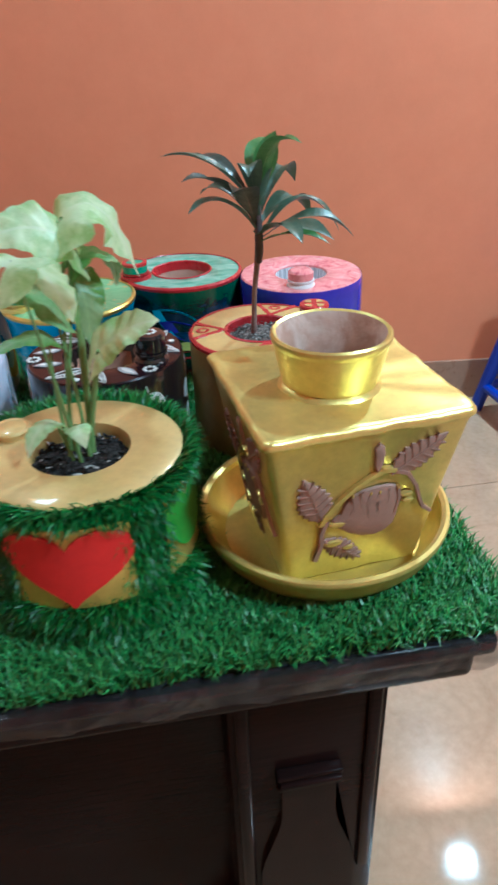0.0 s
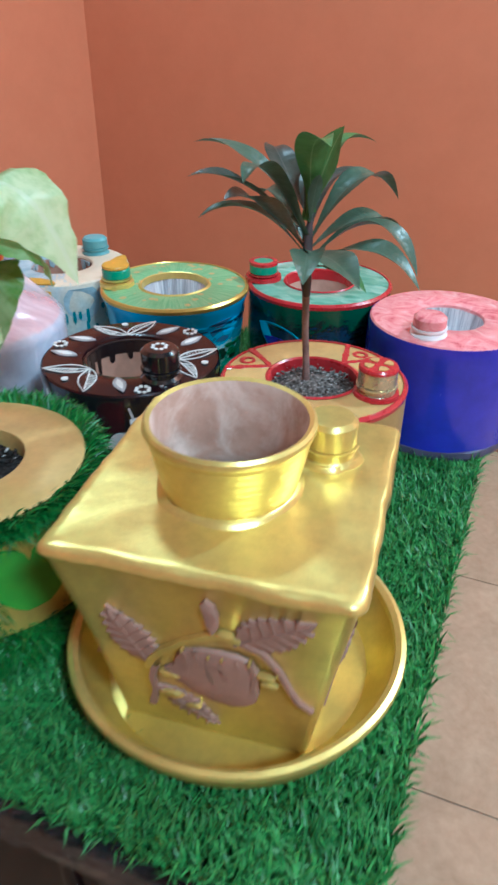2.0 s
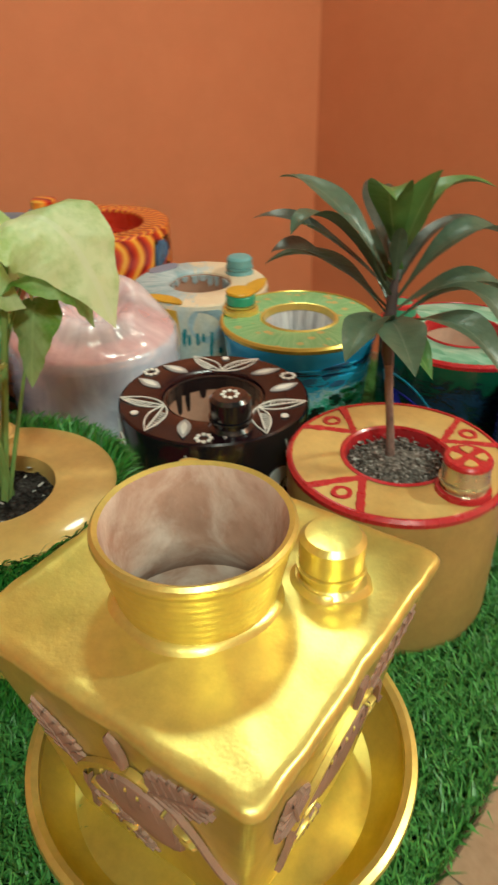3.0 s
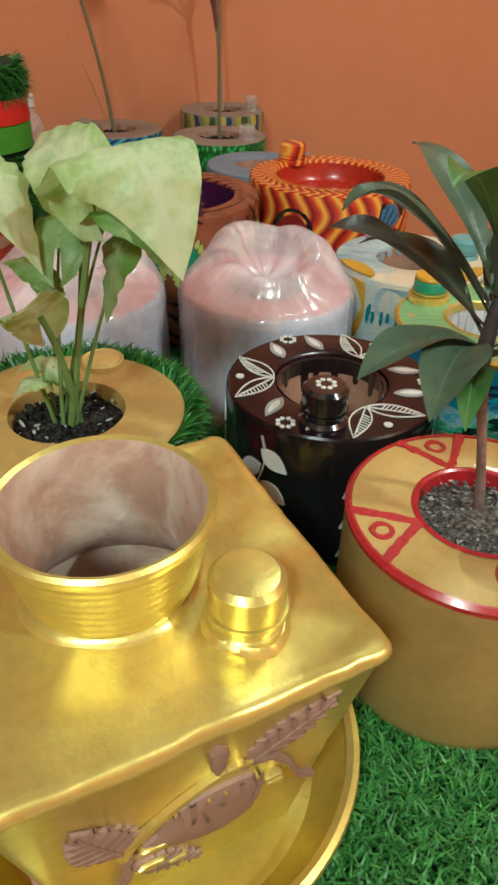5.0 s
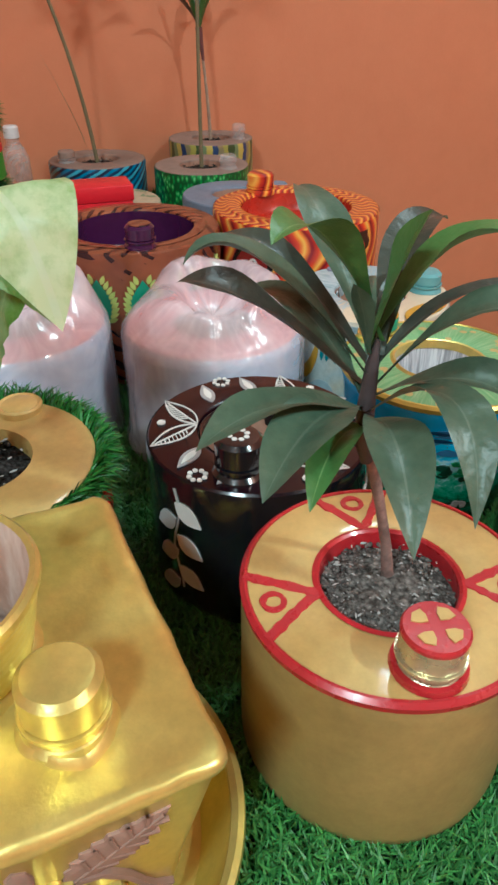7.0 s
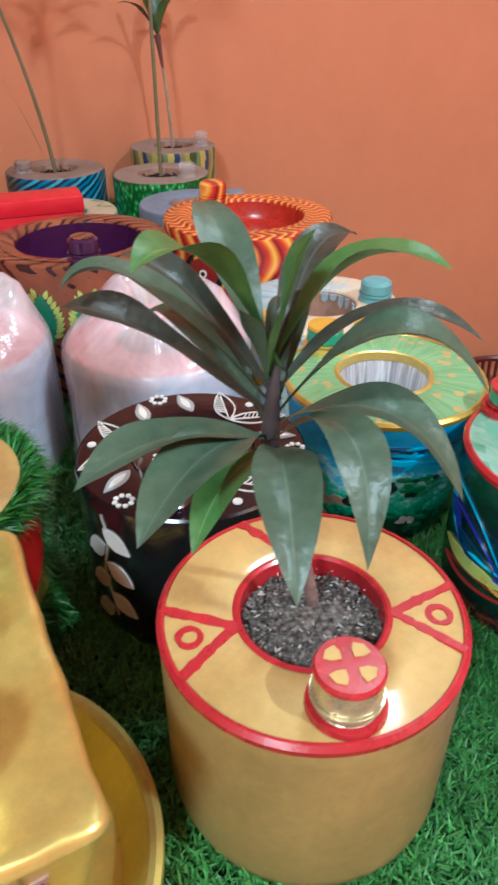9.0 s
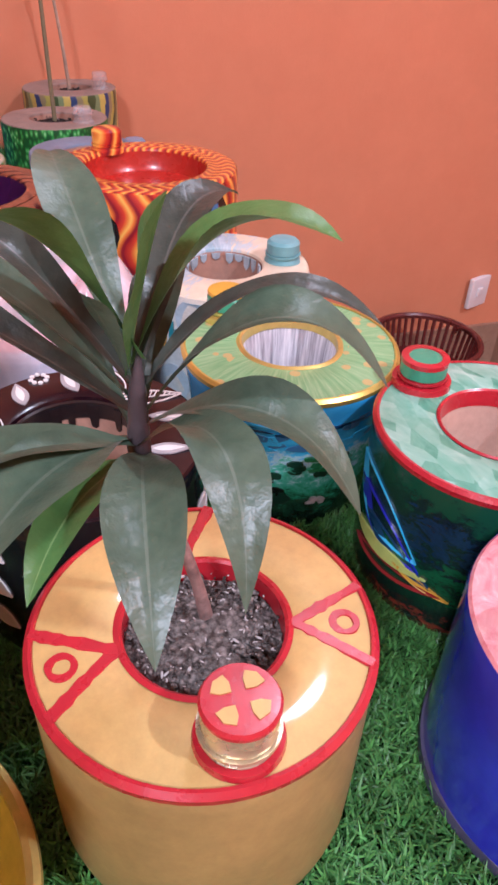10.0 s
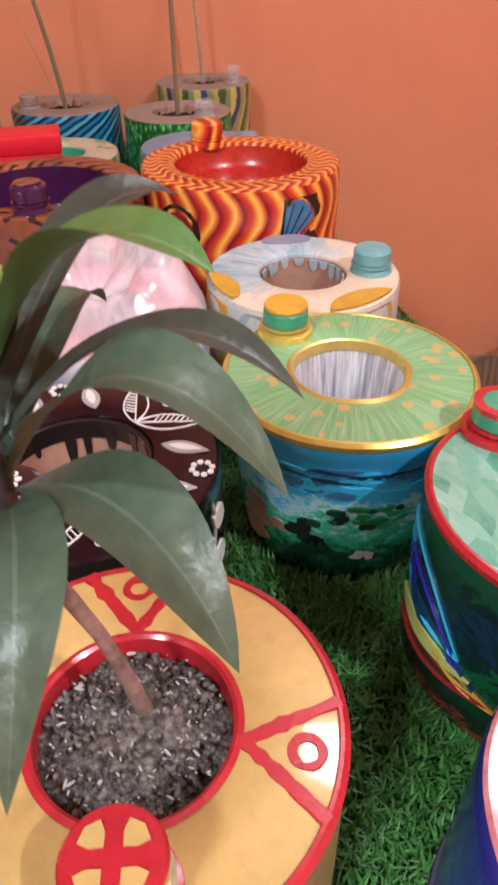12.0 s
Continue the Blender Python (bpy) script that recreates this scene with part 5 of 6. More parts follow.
    for q in range(6):
        u = -0.012 + 0.0085 * q
        low_ = 0.078 + 0.008 * math.sin(q * 2.1 + k)
        part("relief_rib", stroke([(u, 0.100 + 0.0030 * math.sin(q * 1.7)), (u + 0.003 * math.cos(q * 1.3), 0.089), (u + 0.001, low_)], 0.0030 + 0.0008 * math.sin(q * 3.0), where, 0.0036), RELIEF, sq)
        if q % 3 != 1:
            part("gold_touch", mound([(u + 0.0012 * math.cos(t * math.pi / 4), 0.101 + 0.0022 * math.sin(q * 1.9) + 0.0024 * math.sin(t * math.pi / 4)) for t in range(8)], 0.0040), GOLD, sq)
    for u, v, w in ((-0.023, 0.0693, 0.0085), (-0.0248, 0.0457, 0.0095), (0.0403, 0.0906, 0.0062), (0.0424, 0.083, 0.0060), (0.0168, 0.1253, 0.0055), (-0.010, 0.037, 0.006)):
        part("gold_touch", mound([(u + w * math.cos(t * math.pi / 5), v + w * 0.42 * math.sin(t * math.pi / 5)) for t in range(10)], 0.0042), GOLD, sq)


for k in range(4):
    relief(k)

# --- turf-wrapped pot with hearts
wp = thing("planter", -0.074, 0.547, BASE, "turf-wrapped planter with gold top and heart panels", "planter", "painted planters")
WR, WH = 0.092, 0.893 - BASE
part("body", lathe([(0, 0), (0.080, 0), (0.083, 0.006), (0.085, WH * 0.5), (0.088, WH - 0.012), (WR, WH - 0.004), (WR, WH - 0.001), (WR - 0.003, WH + 0.001), (0.06, WH + 0.001), (0.0455, WH), (0.0445, WH - 0.003), (0.043, WH - 0.02)], 72), GOLD_FLAT, wp)
soil(wp, 0.0435, WH - 0.011, SOIL_DARK, 130, 12, 0.0048)
part("flat_cap", lathe([(0, 0.0065), (0.013, 0.0065), (0.0145, 0.0055), (0.017, 0.0065), (0.0185, 0.005), (0.0185, -0.002), (0, -0.002)], 40, -0.064, 0.040), GOLD_FLAT, wp).location.z = WH + 0.001


def turf_wrap(parent, r0, z0, z1, count, length, seed, skip, material, name="turf_wrap", rise=0.0):
    rng = random.Random(seed)
    verts, faces = [], []
    made = 0
    while made < count:
        a, z = rng.uniform(-math.pi, math.pi), rng.uniform(z0, z1)
        if skip(a, z):
            continue
        made += 1
        ln = length * rng.uniform(0.6, 1.2)
        out = Vector((math.cos(a), math.sin(a), 0))
        side_ = Vector((-math.sin(a), math.cos(a), 0))
        d = (out * rng.uniform(0.35, 1.0) + side_ * rng.uniform(-0.7, 0.7) + Vector((0, 0, rng.uniform(-0.5, 0.55) + rise))).normalized()
        w = d.cross(Vector((rng.uniform(-1, 1), rng.uniform(-1, 1), 1))).normalized() * rng.uniform(0.0007, 0.0012)
        p = out * r0 + Vector((0, 0, z))
        bend = Vector((0, 0, -0.25 * ln)) + side_ * rng.uniform(-0.2, 0.2) * ln
        b = len(verts)
        mid = p + d * ln * 0.6 + bend * 0.3
        verts += [p - w, p + w, mid - w * 0.8, mid + w * 0.8, p + d * ln + bend]
        faces += [(b, b + 1, b + 3), (b, b + 3, b + 2), (b + 2, b + 3, b + 4)]
    me = bpy.data.meshes.new(name)
    me.from_pydata([tuple(v) for v in verts], [], faces)
    me.materials.append(material)
    ob = new(name, me)
    ob.parent = parent
    return tagged(ob, "long green artificial grass blades")


PANELS = [(-98, RED_FELT, 0.054), (-27, GREEN_FELT, 0.034), (48, RED_FELT, 0.050), (120, GREEN_FELT, 0.042), (191, RED_FELT, 0.046)]


def in_panel(a, z):
    for deg, _, half_ in PANELS:
        d = (a - radians(deg) + math.pi) % (2 * math.pi) - math.pi
        if abs(d) < half_ / 0.099 - 0.03 and 0.040 < z < WH - 0.012:
            return True
    return False


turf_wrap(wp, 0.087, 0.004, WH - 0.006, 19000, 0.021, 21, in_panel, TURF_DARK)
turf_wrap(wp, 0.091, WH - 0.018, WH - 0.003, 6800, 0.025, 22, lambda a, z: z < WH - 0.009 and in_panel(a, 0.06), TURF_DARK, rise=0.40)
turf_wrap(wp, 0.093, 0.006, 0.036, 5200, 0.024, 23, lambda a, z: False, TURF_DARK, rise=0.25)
part("turf_backing", lathe([(0.0855, 0.003), (0.0865, WH * 0.5), (0.0885, WH - 0.014), (0.0875, WH - 0.014), (0.0845, 0.003)], 72, closed=True), BACKING, wp)
HEART = []
for i in range(28):
    t = 2 * math.pi * i / 28
    HEART.append((16 * math.sin(t) ** 3 / 16.0, (13 * math.cos(t) - 5 * math.cos(2 * t) - 2 * math.cos(3 * t) - math.cos(4 * t)) / 16.0))
for deg, felt, hs in PANELS:
    low_end = -0.62 if felt is GREEN_FELT else -2.0
    u0 = 0.099 * radians(deg)
    where = on_side(0.099, 0.0)
    bm = bmesh.new()
    cols_ = 10
    low = [[bm.verts.new(where(u0 - hs + 2 * hs * i / cols_, z, h)) for i in range(cols_ + 1)] for z, h in ((0.040, -0.004), (0.040, 0.0), (WH - 0.017, 0.0), (WH - 0.017, -0.004))]
    for a, b in zip(low, low[1:]):
        for i in range(cols_):
            bm.faces.new((a[i], a[i + 1], b[i + 1], b[i]))
    for e_ in (0, cols_):
        bm.faces.new([low[q][e_] for q in range(4)])
    bmesh.ops.recalc_face_normals(bm, faces=bm.faces)
    panel = part("heart_panel", bm, GOLD_DARK, wp, "gold card panel")
    part("heart", plate([(u0 + hs * 1.05 * u, 0.086 + 0.044 * max(v, low_end)) for u, v in HEART], where, 0.0022), felt, panel, "felt heart")

# --- tall turf pot behind, with bands and a yellow cap
sk = thing("planter", -0.885, 0.522, BASE, "tall turf-covered planter with red and green bands", "planter", "painted planters")
part("body", lathe([(0, 0), (0.070, 0), (0.074, 0.01), (0.078, 0.28), (0.074, 0.292), (0.03, 0.294), (0, 0.294)], 56), BACKING, sk)
part("red_band", lathe([(0.082, 0.208), (0.088, 0.209), (0.088, 0.243), (0.082, 0.244)], 64, closed=True), RED_FELT, sk)
part("green_band", lathe([(0.081, 0.168), (0.087, 0.169), (0.087, 0.2075), (0.081, 0.2078)], 64, closed=True), GREEN_FELT, sk)
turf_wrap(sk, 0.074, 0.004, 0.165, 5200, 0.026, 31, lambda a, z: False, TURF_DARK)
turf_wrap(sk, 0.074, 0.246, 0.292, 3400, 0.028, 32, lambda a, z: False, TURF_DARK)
cap_on(sk, 0.045, 0.02, 0.293, YELLOW_CAP, BOTTLE, "yellow plastic cap", 0.0175, 0.02, 0.024)
bt = thing("bottle", -1.235, 0.632, BASE, "small clear plastic bottle with a white cap", "bottle")
part("bottle_body", lathe([(0, 0), (0.026, 0), (0.029, 0.004), (0.029, 0.05), (0.027, 0.06), (0.029, 0.07), (0.029, 0.125), (0.022, 0.145), (0.0135, 0.158), (0.0135, 0.172)], 40), BOTTLE, bt)
part("screw_cap", lathe([(0, 0.19), (0.013, 0.19), (0.0155, 0.187), (0.0158, 0.167), (0, 0.167)], 36), WHITE_PLASTIC, bt)

# ---------------------------------------------------------------- plants


def blade_leaf(parent, base, mid, tip, width, material, name="leaf", fold=0.25, n=16, curl=0.0, label="", across=None):
    """A strap leaf along a curve: folded along its midrib, with UVs."""
    base, mid, tip = Vector(base), Vector(mid), Vector(tip)
    bm = bmesh.new()
    uvl = bm.loops.layers.uv.new("UVMap")
    rows, cu = [], {}
    for i in range(n + 1):
        t = i / n
        p = bez(base, mid, tip, t)
        d = (bez(base, mid, tip, min(1, t + 0.02)) - bez(base, mid, tip, max(0, t - 0.02))).normalized()
        s = d.cross(Vector((0, 0, 1)))
        s = s.normalized() if s.length > 1e-3 else Vector((1, 0, 0))
        if across:
            s = (Vector(across) - d * d.dot(Vector(across))).normalized()
        nrm = s.cross(d).normalized()
        w = width * max(0.24 * (1 - t) ** 2, math.sin(math.pi * t ** 1.12) ** 0.95 if t < 0.999 else 0.004)
        row = []
        for j, q in enumerate((-1, -0.5, 0, 0.5, 1)):
            ripple = 0.07 * w * math.sin(9 * t + q * 2 + width * 900)
            v = bm.verts.new(p + s * (w * q * 0.5) + nrm * (abs(q) * w * fold * 0.5 + ripple * abs(q) + curl * width * (q * q) * t))
            cu[v] = (0.5 + q * 0.5, t)
            row.append(v)
        rows.append(row)
    for a, b in zip(rows, rows[1:]):
        for j in range(4):
            f = bm.faces.new((a[j], a[j + 1], b[j + 1], b[j]))
            for lp_ in f.loops:
                lp_[uvl].uv = cu[lp_.vert]
    return part(name, bm, material, parent, label, 60)


def arrow_leaf(parent, base, ctrl, tip, across, wd, material, sag=0.6, seed=0.0, lobe=0.34, name="leaf"):
    """An arrowhead leaf along a curve from stalk to tip, two lobes behind the stalk, edges hanging and wavy."""
    base, ctrl, tip, across = Vector(base), Vector(ctrl), Vector(tip), Vector(across).normalized()
    ln = (ctrl - base).length * 0.5 + (tip - ctrl).length * 0.5 + (tip - base).length * 0.5
    ln /= 1.15
    bm = bmesh.new()
    uvl = bm.loops.layers.uv.new("UVMap")
    rows, cu = [], {}
    n, k = 26, 6
    flip = 1.0 if across.cross(ctrl - base).z > 0 else -1.0
    for i in range(n + 1):
        x = i / n * (1 + lobe) - lobe
        if x < 0:
            f = -x / lobe
            d = (ctrl - base).normalized()
            p = base - d * (ln * -x) - Vector((0, 0, 0.9 * ln * lobe * f * f))
            half, gap = 0.40 * (1 - f ** 2.2) ** 0.5 + 0.05, 0.07 * f ** 0.8
        else:
            p = bez(base, ctrl, tip, x)
            d = (bez(base, ctrl, tip, min(1, x + 0.02)) - bez(base, ctrl, tip, max(0, x - 0.02))).normalized()
            half = 0.41 + 0.06 * math.sin(math.pi * x / 0.50) if x < 0.25 else 0.47 * max(0.0, 1 - ((x - 0.25) / 0.75) ** 1.9) * (1 - 0.10 * math.sin(math.pi * (x - 0.25) / 0.75) * x)
            gap = 0.0
        gap = min(gap, half * 0.9)
        s = (across - d * d.dot(across)).normalized()
        up = s.cross(d).normalized() * flip
        row = []
        for sgn in (-1, 1):
            for j in (range(k, -1, -1) if sgn < 0 else range(0, k + 1)):
                q = gap + (half - gap) * j / k
                wave = 0.055 * wd * q * 2 * math.sin(9 * x + sgn * 1.7 + seed * 3.1) + 0.03 * wd * q * math.sin(23 * x + seed)
                pucker = 0.02 * wd * math.sin(26 * (x - 0.5 * q)) * min(1, q * 5)
                v = bm.verts.new(p + s * (sgn * q * wd * (1 - 0.25 * sag * q)) + up * (0.10 * wd * q + wave + pucker - sag * wd * 1.1 * q * q))
                cu[v] = (0.5 + sgn * q, i / n)
                row.append(v)
        rows.append(row)
    for a, b in zip(rows, rows[1:]):
        for j in range(len(a) - 1):
            if j == k and (a[j].co - a[j + 1].co).length > 0.004 and (b[j].co - b[j + 1].co).length > 0.0:
                continue
            f = bm.faces.new((a[j], a[j + 1], b[j + 1], b[j]))
            for lp_ in f.loops:
                lp_[uvl].uv = cu[lp_.vert]
    bmesh.ops.remove_doubles(bm, verts=bm.verts, dist=1e-5)
    return part(name, bm, material, parent, "", 60)


# --- dracaena in the gold planter
dz = BASE + gh - 0.010
dr = thing("dracaena_plant", 0.135, 0.785, dz, "young dracaena with dark glossy strap leaves in gold planter", "plant")
CROWN = Vector((0.130 - 0.135, 0.760 - 0.785, 1.012 - dz))
part("stem", tube([(-0.009, 0.006, 0), (-0.009, 0.001, 0.03), (-0.009, -0.006, 0.06), (-0.007, -0.015, 0.09), tuple(CROWN), tuple(CROWN + Vector((0.001, 0, 0.018)))], [0.0040, 0.0032, 0.0030, 0.0033, 0.0040, 0.002], 12), STEM, dr, "slender ringed brown stem")
part("leaf_sheath", tube([tuple(CROWN + Vector((0, 0.004, -0.030))), tuple(CROWN + Vector((0, 0.001, -0.018))), tuple(CROWN), tuple(CROWN + Vector((0.0, 0.001, 0.026))), tuple(CROWN + Vector((0.001, 0.002, 0.040)))], [0.0034, 0.0046, 0.0048, 0.0034, 0.0010], 14), SHEATH, dr, "dark overlapping leaf bases")
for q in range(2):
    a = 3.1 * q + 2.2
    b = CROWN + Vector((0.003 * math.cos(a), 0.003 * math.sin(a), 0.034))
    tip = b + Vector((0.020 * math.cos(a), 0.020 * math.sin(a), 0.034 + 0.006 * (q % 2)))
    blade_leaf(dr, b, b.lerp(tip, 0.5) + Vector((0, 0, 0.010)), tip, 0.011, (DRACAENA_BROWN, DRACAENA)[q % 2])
# tip, middle, width, kind of leaf, height of its base on the stem
LEAVES = [
    ((0.230, 0.731, 1.010), (0.186, 0.744, 1.033), 0.027, 0, 1.008), ((0.195, 0.703, 1.013), (0.162, 0.729, 1.020), 0.019, 1, 1.002),
    ((0.194, 0.683, 1.022), (0.159, 0.719, 1.031), 0.032, 0, 1.014), ((0.157, 0.666, 1.026), (0.146, 0.709, 1.035), 0.027, 0, 1.012),
    ((0.092, 0.676, 1.076), (0.108, 0.708, 1.068), 0.028, 2, 1.022), ((0.107, 0.676, 1.089), (0.114, 0.708, 1.091), 0.025, 0, 1.034),
    ((0.163, 0.696, 1.113), (0.140, 0.728, 1.106), 0.027, 1, 1.052), ((0.029, 0.760, 1.099), (0.079, 0.756, 1.091), 0.024, 0, 1.042),
    ((0.152, 0.768, 1.117), (0.140, 0.764, 1.088), 0.026, 1, 1.046), ((0.075, 0.828, 1.087), (0.092, 0.795, 1.085), 0.024, 2, 1.044),
    ((0.165, 0.822, 1.099), (0.138, 0.791, 1.096), 0.029, 1, 1.046), ((0.168, 0.842, 1.066), (0.136, 0.806, 1.072), 0.017, 2, 1.034),
    ((0.187, 0.833, 1.053), (0.160, 0.800, 1.074), 0.028, 0, 1.026), ((0.203, 0.817, 1.014), (0.170, 0.794, 1.044), 0.028, 0, 1.016),
    ((0.222, 0.763, 1.010), (0.182, 0.771, 1.046), 0.024, 0, 1.012), ((0.046, 0.711, 1.082), (0.082, 0.733, 1.076), 0.021, 2, 1.032),
    ((0.051, 0.718, 1.050), (0.088, 0.738, 1.056), 0.025, 0, 1.020), ((0.072, 0.800, 1.052), (0.096, 0.782, 1.058), 0.021, 0, 1.020),
]
for i, (tip, mid, w, kind, zb) in enumerate(LEAVES):
    here = Vector((0.135, 0.785, dz))
    b = Vector((0.129 + 0.003 * math.cos(i * 2.2), 0.761 + 0.003 * math.sin(i * 2.2), zb)) - here
    tip, mid = Vector(tip) - here, Vector(mid) - here
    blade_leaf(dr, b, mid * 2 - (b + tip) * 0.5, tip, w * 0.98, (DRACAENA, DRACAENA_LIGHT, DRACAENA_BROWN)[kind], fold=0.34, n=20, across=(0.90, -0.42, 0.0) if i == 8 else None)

# --- syngonium in the turf pot
sy0 = Vector((-0.074, 0.547, BASE + WH - 0.010))
sy = thing("syngonium_plant", *sy0, "pale green arrowhead plant growing in turf-wrapped planter", "plant")
ARROWS = [
    ((-0.060, 0.590, 1.084), (-0.026, 0.613, 1.114), (-0.004, 0.626, 1.017), (0.05, 0.97, 0.13), 0.106, SYNGONIUM, 0.72),
    ((-0.060, 0.578, 1.070), (-0.086, 0.560, 1.096), (-0.124, 0.552, 1.074), (-0.25, 0.66, 0.55), 0.066, SYNGONIUM, 0.45),
    ((-0.092, 0.508, 1.074), (-0.074, 0.524, 1.080), (-0.060, 0.544, 1.010), (-0.79, 0.61, 0.08), 0.074, SYNGONIUM, 0.25),
    ((-0.043, 0.537, 0.988), (-0.018, 0.531, 1.012), (0.008, 0.524, 1.014), (0.10, 0.86, 0.50), 0.050, SYNGONIUM, 0.15),
    ((-0.052, 0.592, 1.052), (-0.022, 0.610, 1.062), (-0.026, 0.624, 1.012), (-0.5, 0.8, 0.0), 0.050, SYNGONIUM_GREEN, 0.5),
    ((-0.078, 0.560, 1.030), (-0.115, 0.575, 1.050), (-0.130, 0.590, 1.010), (0.4, 0.85, 0.1), 0.052, SYNGONIUM_GREEN, 0.6),
    ((-0.072, 0.532, 0.924), (-0.068, 0.520, 0.930), (-0.064, 0.508, 0.914), (1.0, 0.1, 0.0), 0.026, SYNGONIUM, 0.5),
    ((-0.090, 0.543, 0.924), (-0.105, 0.530, 0.934), (-0.112, 0.512, 0.908), (0.8, -0.5, 0.0), 0.030, SYNGONIUM, 0.5),
    ((-0.058, 0.600, 1.030), (-0.050, 0.590, 1.020), (-0.052, 0.582, 0.972), (0.9, 0.3, 0.0), 0.046, SYNGONIUM_GREEN, 0.4),
    ((-0.082, 0.545, 1.000), (-0.100, 0.535, 1.010), (-0.128, 0.520, 0.996), (-0.3, 0.8, 0.2), 0.026, SYNGONIUM_GREEN, 0.4),
]
for i, (b, c_, t_, acr, wd, m_, sag) in enumerate(ARROWS):
    b, c_, t_ = Vector(b) - sy0, Vector(c_) - sy0, Vector(t_) - sy0
    foot = Vector((0.010 * math.cos(i * 2.4), 0.010 * math.sin(i * 2.4), -0.002))
    midp = foot * 1.5 + (b - foot) * 0.5 + Vector((0, 0, 0.02))
    part("leaf_stalk", tube([tuple(bez(foot, midp, b, t / 8)) for t in range(9)], [(0.0032 if i in (0, 3) else 0.0019) - 0.0010 * t / 8 for t in range(9)], 8), STALK, sy)
    arrow_leaf(sy, b, c_, t_, acr, wd, m_, sag, i * 1.3)

# --- thin tall plants far behind


def tall_plant(x, y, z, h, leanx, leany, seed, label, leaves=8, stalk=DRY_STEM):
    rnd = random.Random(seed)
    p = thing("tall_plant", x, y, z, label, "plant", "tall thin plants")
    top = Vector((leanx, leany, h))
    mid = Vector((leanx * 0.15, leany * 0.2, h * 0.5))
    part("stem", tube([tuple(bez(Vector((0, 0, 0)), mid, top, t / 8)) for t in range(9)], [0.0042 - 0.0014 * t / 8 for t in range(9)], 8), stalk, p)
    for i in range(leaves):
        a = rnd.uniform(0, 6.283)
        ln = rnd.uniform(0.06, 0.11)
        b = top + Vector((0, 0, -0.07 + 0.011 * i))
        tip = b + Vector((math.cos(a) * ln, math.sin(a) * ln, rnd.uniform(-0.02, 0.08)))
        blade_leaf(p, b, b + (tip - b) * 0.5 + Vector((0, 0, 0.05)), tip, 0.026, (DRACAENA, DRACAENA_LIGHT, DRACAENA_BROWN)[i % 3])
    return p


tall_plant(-1.015, 0.98, BASE + eh - 0.008, 0.50, 0.0, 0.004, 3, "tall thin plant with bare stem in leafy green planter")
tall_plant(-1.13, 0.79, BASE + ih - 0.008, 0.40, 0.0, -0.095, 5, "tall leaning plant with bare stem in blue planter")
cane = tall_plant(-1.285, 1.075, BASE + fh - 0.008, 0.225, 0.0, -0.020, 4, "short cane with a tuft of arching leaves in striped planter", 0, STALK_PALE)
part("leaf_sheath", tube([(0, -0.012, 0.165), (0, -0.016, 0.200), (0, -0.020, 0.228)], [0.0032, 0.0052, 0.0078], 10), SHEATH_RED, cane)
for tip, mid, w, m_ in (((0.02, -0.105, 0.285), (0.01, -0.058, 0.276), 0.020, DRACAENA_BROWN), ((0.01, -0.045, 0.330), (0.005, -0.040, 0.280), 0.030, DRACAENA_LIGHT),
                        ((0.015, 0.052, 0.292), (0.01, 0.012, 0.290), 0.030, DRACAENA_BROWN), ((-0.05, -0.01, 0.315), (-0.02, -0.015, 0.275), 0.026, DRACAENA), ((0.045, 0.0, 0.30), (0.02, -0.010, 0.272), 0.022, DRACAENA_LIGHT)):
    b, tip, mid = Vector((0, -0.018, 0.222)), Vector(tip), Vector(mid)
    blade_leaf(cane, b, mid * 2 - (b + tip) * 0.5, tip, w, m_)
blade_leaf(thing("dry_blade", -1.13, 0.79, BASE + ih - 0.008, "dry straw-coloured blade leaning beside the thin plant", "dry leaf"), (0, -0.01, 0.0), (0.0, -0.028, 0.08), (0.0, -0.085, 0.20), 0.007, STRAW)

# ---------------------------------------------------------------- far things
bk = thing("basket", -0.985, 1.93, 0.0, "red-brown slatted plastic basket standing on the floor", "basket")
part("floor_pan", lathe([(0, 0.0), (0.11, 0.0), (0.115, 0.006), (0.0, 0.006)], 48), BASKET, bk)
part("rim", lathe([(0.146, 0.252), (0.158, 0.252), (0.162, 0.258), (0.160, 0.266), (0.150, 0.268), (0.145, 0.262)], 64, closed=True), BASKET, bk)
part("band", lathe([(0.130, 0.14), (0.134, 0.14), (0.137, 0.165), (0.133, 0.165)], 64, closed=True), BASKET, bk)
slat_me = None
for i in range(44):
    a = 2 * math.pi * i / 44
    if slat_me is None:
        s_ob = part("slat", merge([tube([(0.112, 0, 0.004), (0.131, 0, 0.14), (0.149, 0, 0.256)], 0.0055, 6)]), BASKET, bk)
        slat_me = s_ob.data
    else:
        s_ob = new("slat", slat_me)
        s_ob.parent = bk
    s_ob.rotation_euler = (0, 0, a)
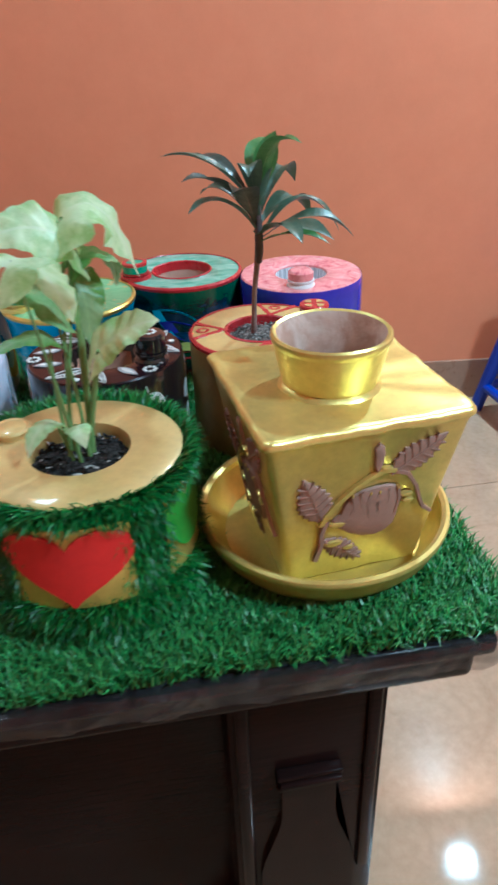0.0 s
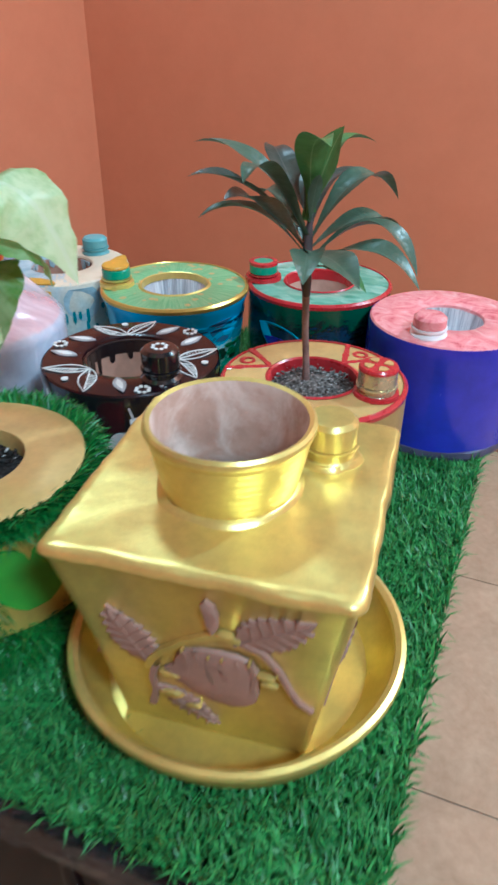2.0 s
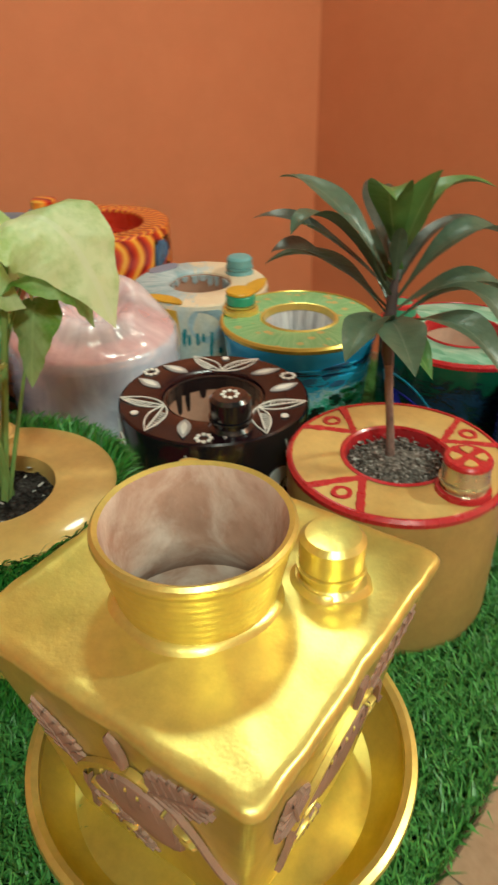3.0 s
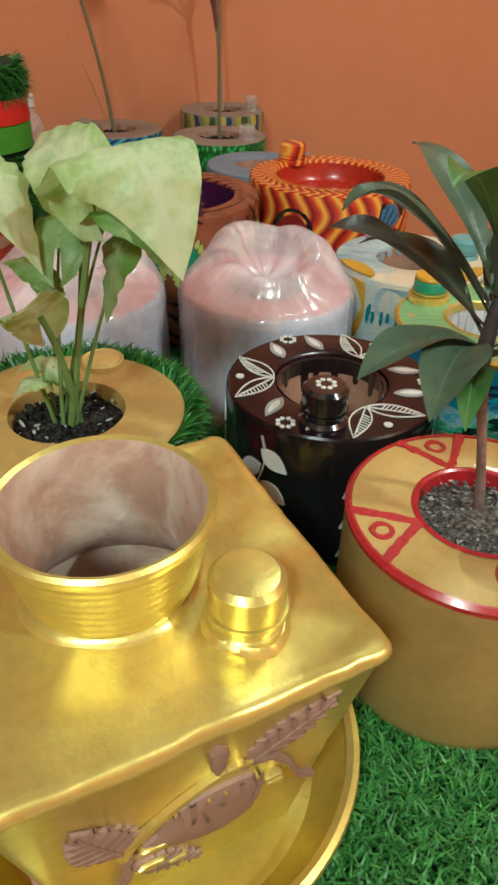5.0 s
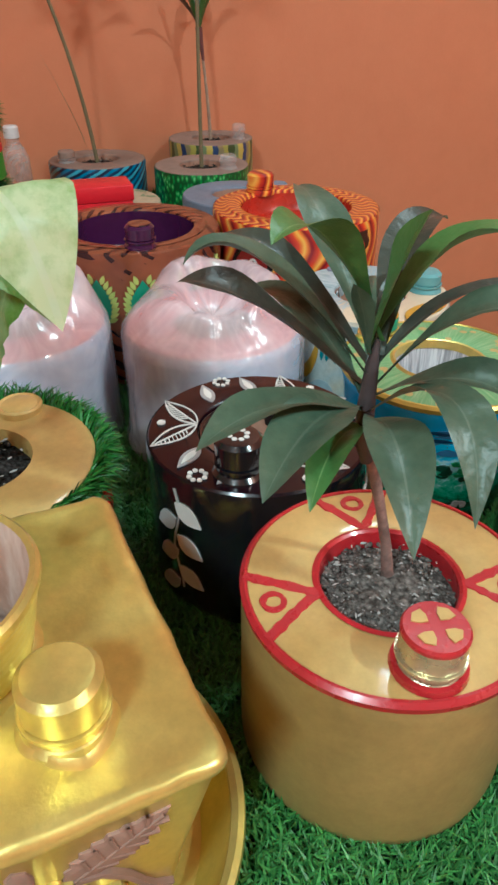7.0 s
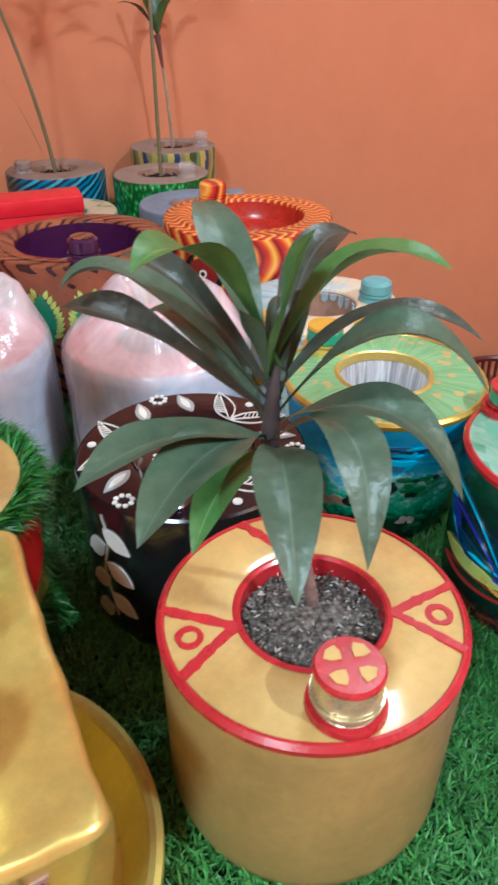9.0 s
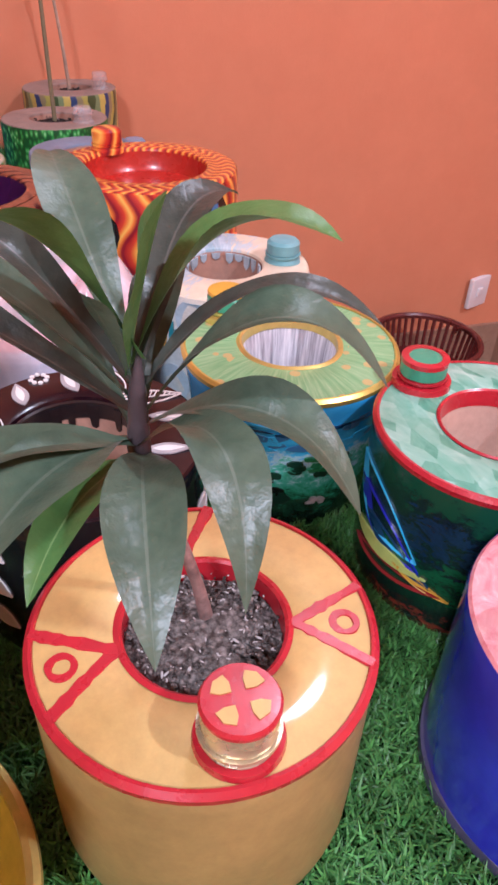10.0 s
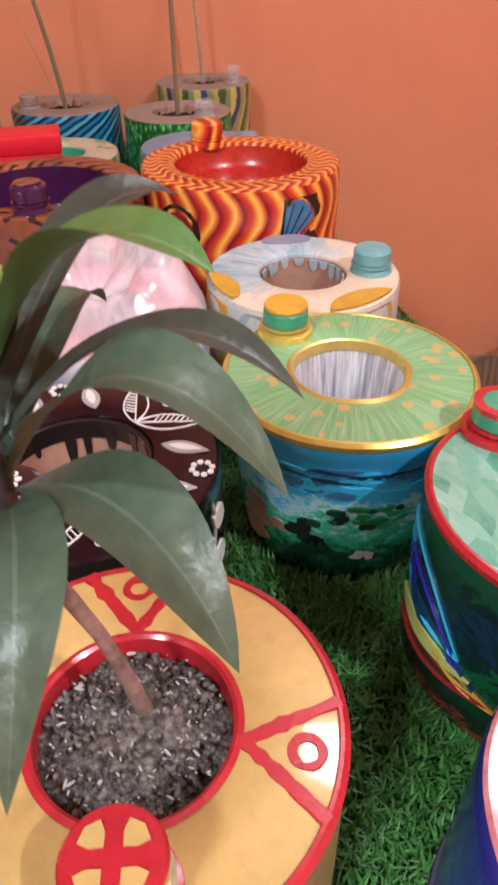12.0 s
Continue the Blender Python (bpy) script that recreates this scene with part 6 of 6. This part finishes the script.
part("handle", tube([(0.10 * math.cos(radians(t)) * 0.5 + 0.02, 0.137 + 0.002 * math.sin(radians(t)), 0.24 + 0.03 * math.sin(radians(t))) for t in range(0, 181, 15)], 0.006, 8), BASKET, bk)

so = thing("socket_board", -1.178, 2.30, 0.272, "white plastic socket board fixed on the wall", "socket", turn=-78.8)
part("plate", box(-0.075, 0.075, -0.0, 0.016, -0.05, 0.05, 0.004, 3), WHITE_PLASTIC, so)
for u in (-0.04, -0.024, -0.032):
    part("pin_hole", lathe([(0, 0.0), (0.004, 0.0), (0.004, 0.002), (0, 0.002)], 14), BLACK, so).matrix_basis = pose(u, 0.0165, 0.012 if u == -0.032 else -0.006, 90)
part("rocker_switch", box(0.02, 0.045, 0.014, 0.021, -0.016, 0.016, 0.003), WHITE_PLASTIC, so)

# blue moulded stool
hc = thing("stool", 1.345, 1.86, 0.0, "blue moulded plastic stool standing on the tiled floor", "stool", turn=4)
part("seat", box(-0.16, 0.16, -0.16, 0.16, 0.40, 0.43, 0.012, 3), BLUE_PLASTIC, hc)
for sx_ in (-1, 1):
    for sy_ in (-1, 1):
        part("leg", tube([(sx_ * 0.21, sy_ * 0.20, 0.0), (sx_ * 0.14, sy_ * 0.14, 0.405)], [0.022, 0.026], 10), BLUE_PLASTIC, hc)
    part("stretcher", tube([(sx_ * 0.195, -0.185, 0.10), (sx_ * 0.195, 0.185, 0.10)], 0.017, 10), BLUE_PLASTIC, hc)
    part("stretcher", tube([(-0.195, sx_ * 0.187, 0.10), (0.195, sx_ * 0.187, 0.10)], 0.017, 10), BLUE_PLASTIC, hc)

# ---------------------------------------------------------------- floor tiles
tile_me = None
T = 0.60
for i in range(9):
    for j in range(9):
        x, y = -2.2 + T * i, -2.6 + T * j
        if tile_me is None:
            t_ob = part("tile", box(0.0015, T - 0.0015, 0.0015, T - 0.0015, -0.004, 0.0, 0.0008, 1), FLOOR, floor)
            tile_me = t_ob.data
        else:
            t_ob = new("tile", tile_me)
            t_ob.parent = floor
        t_ob.location = (x, y, 0)
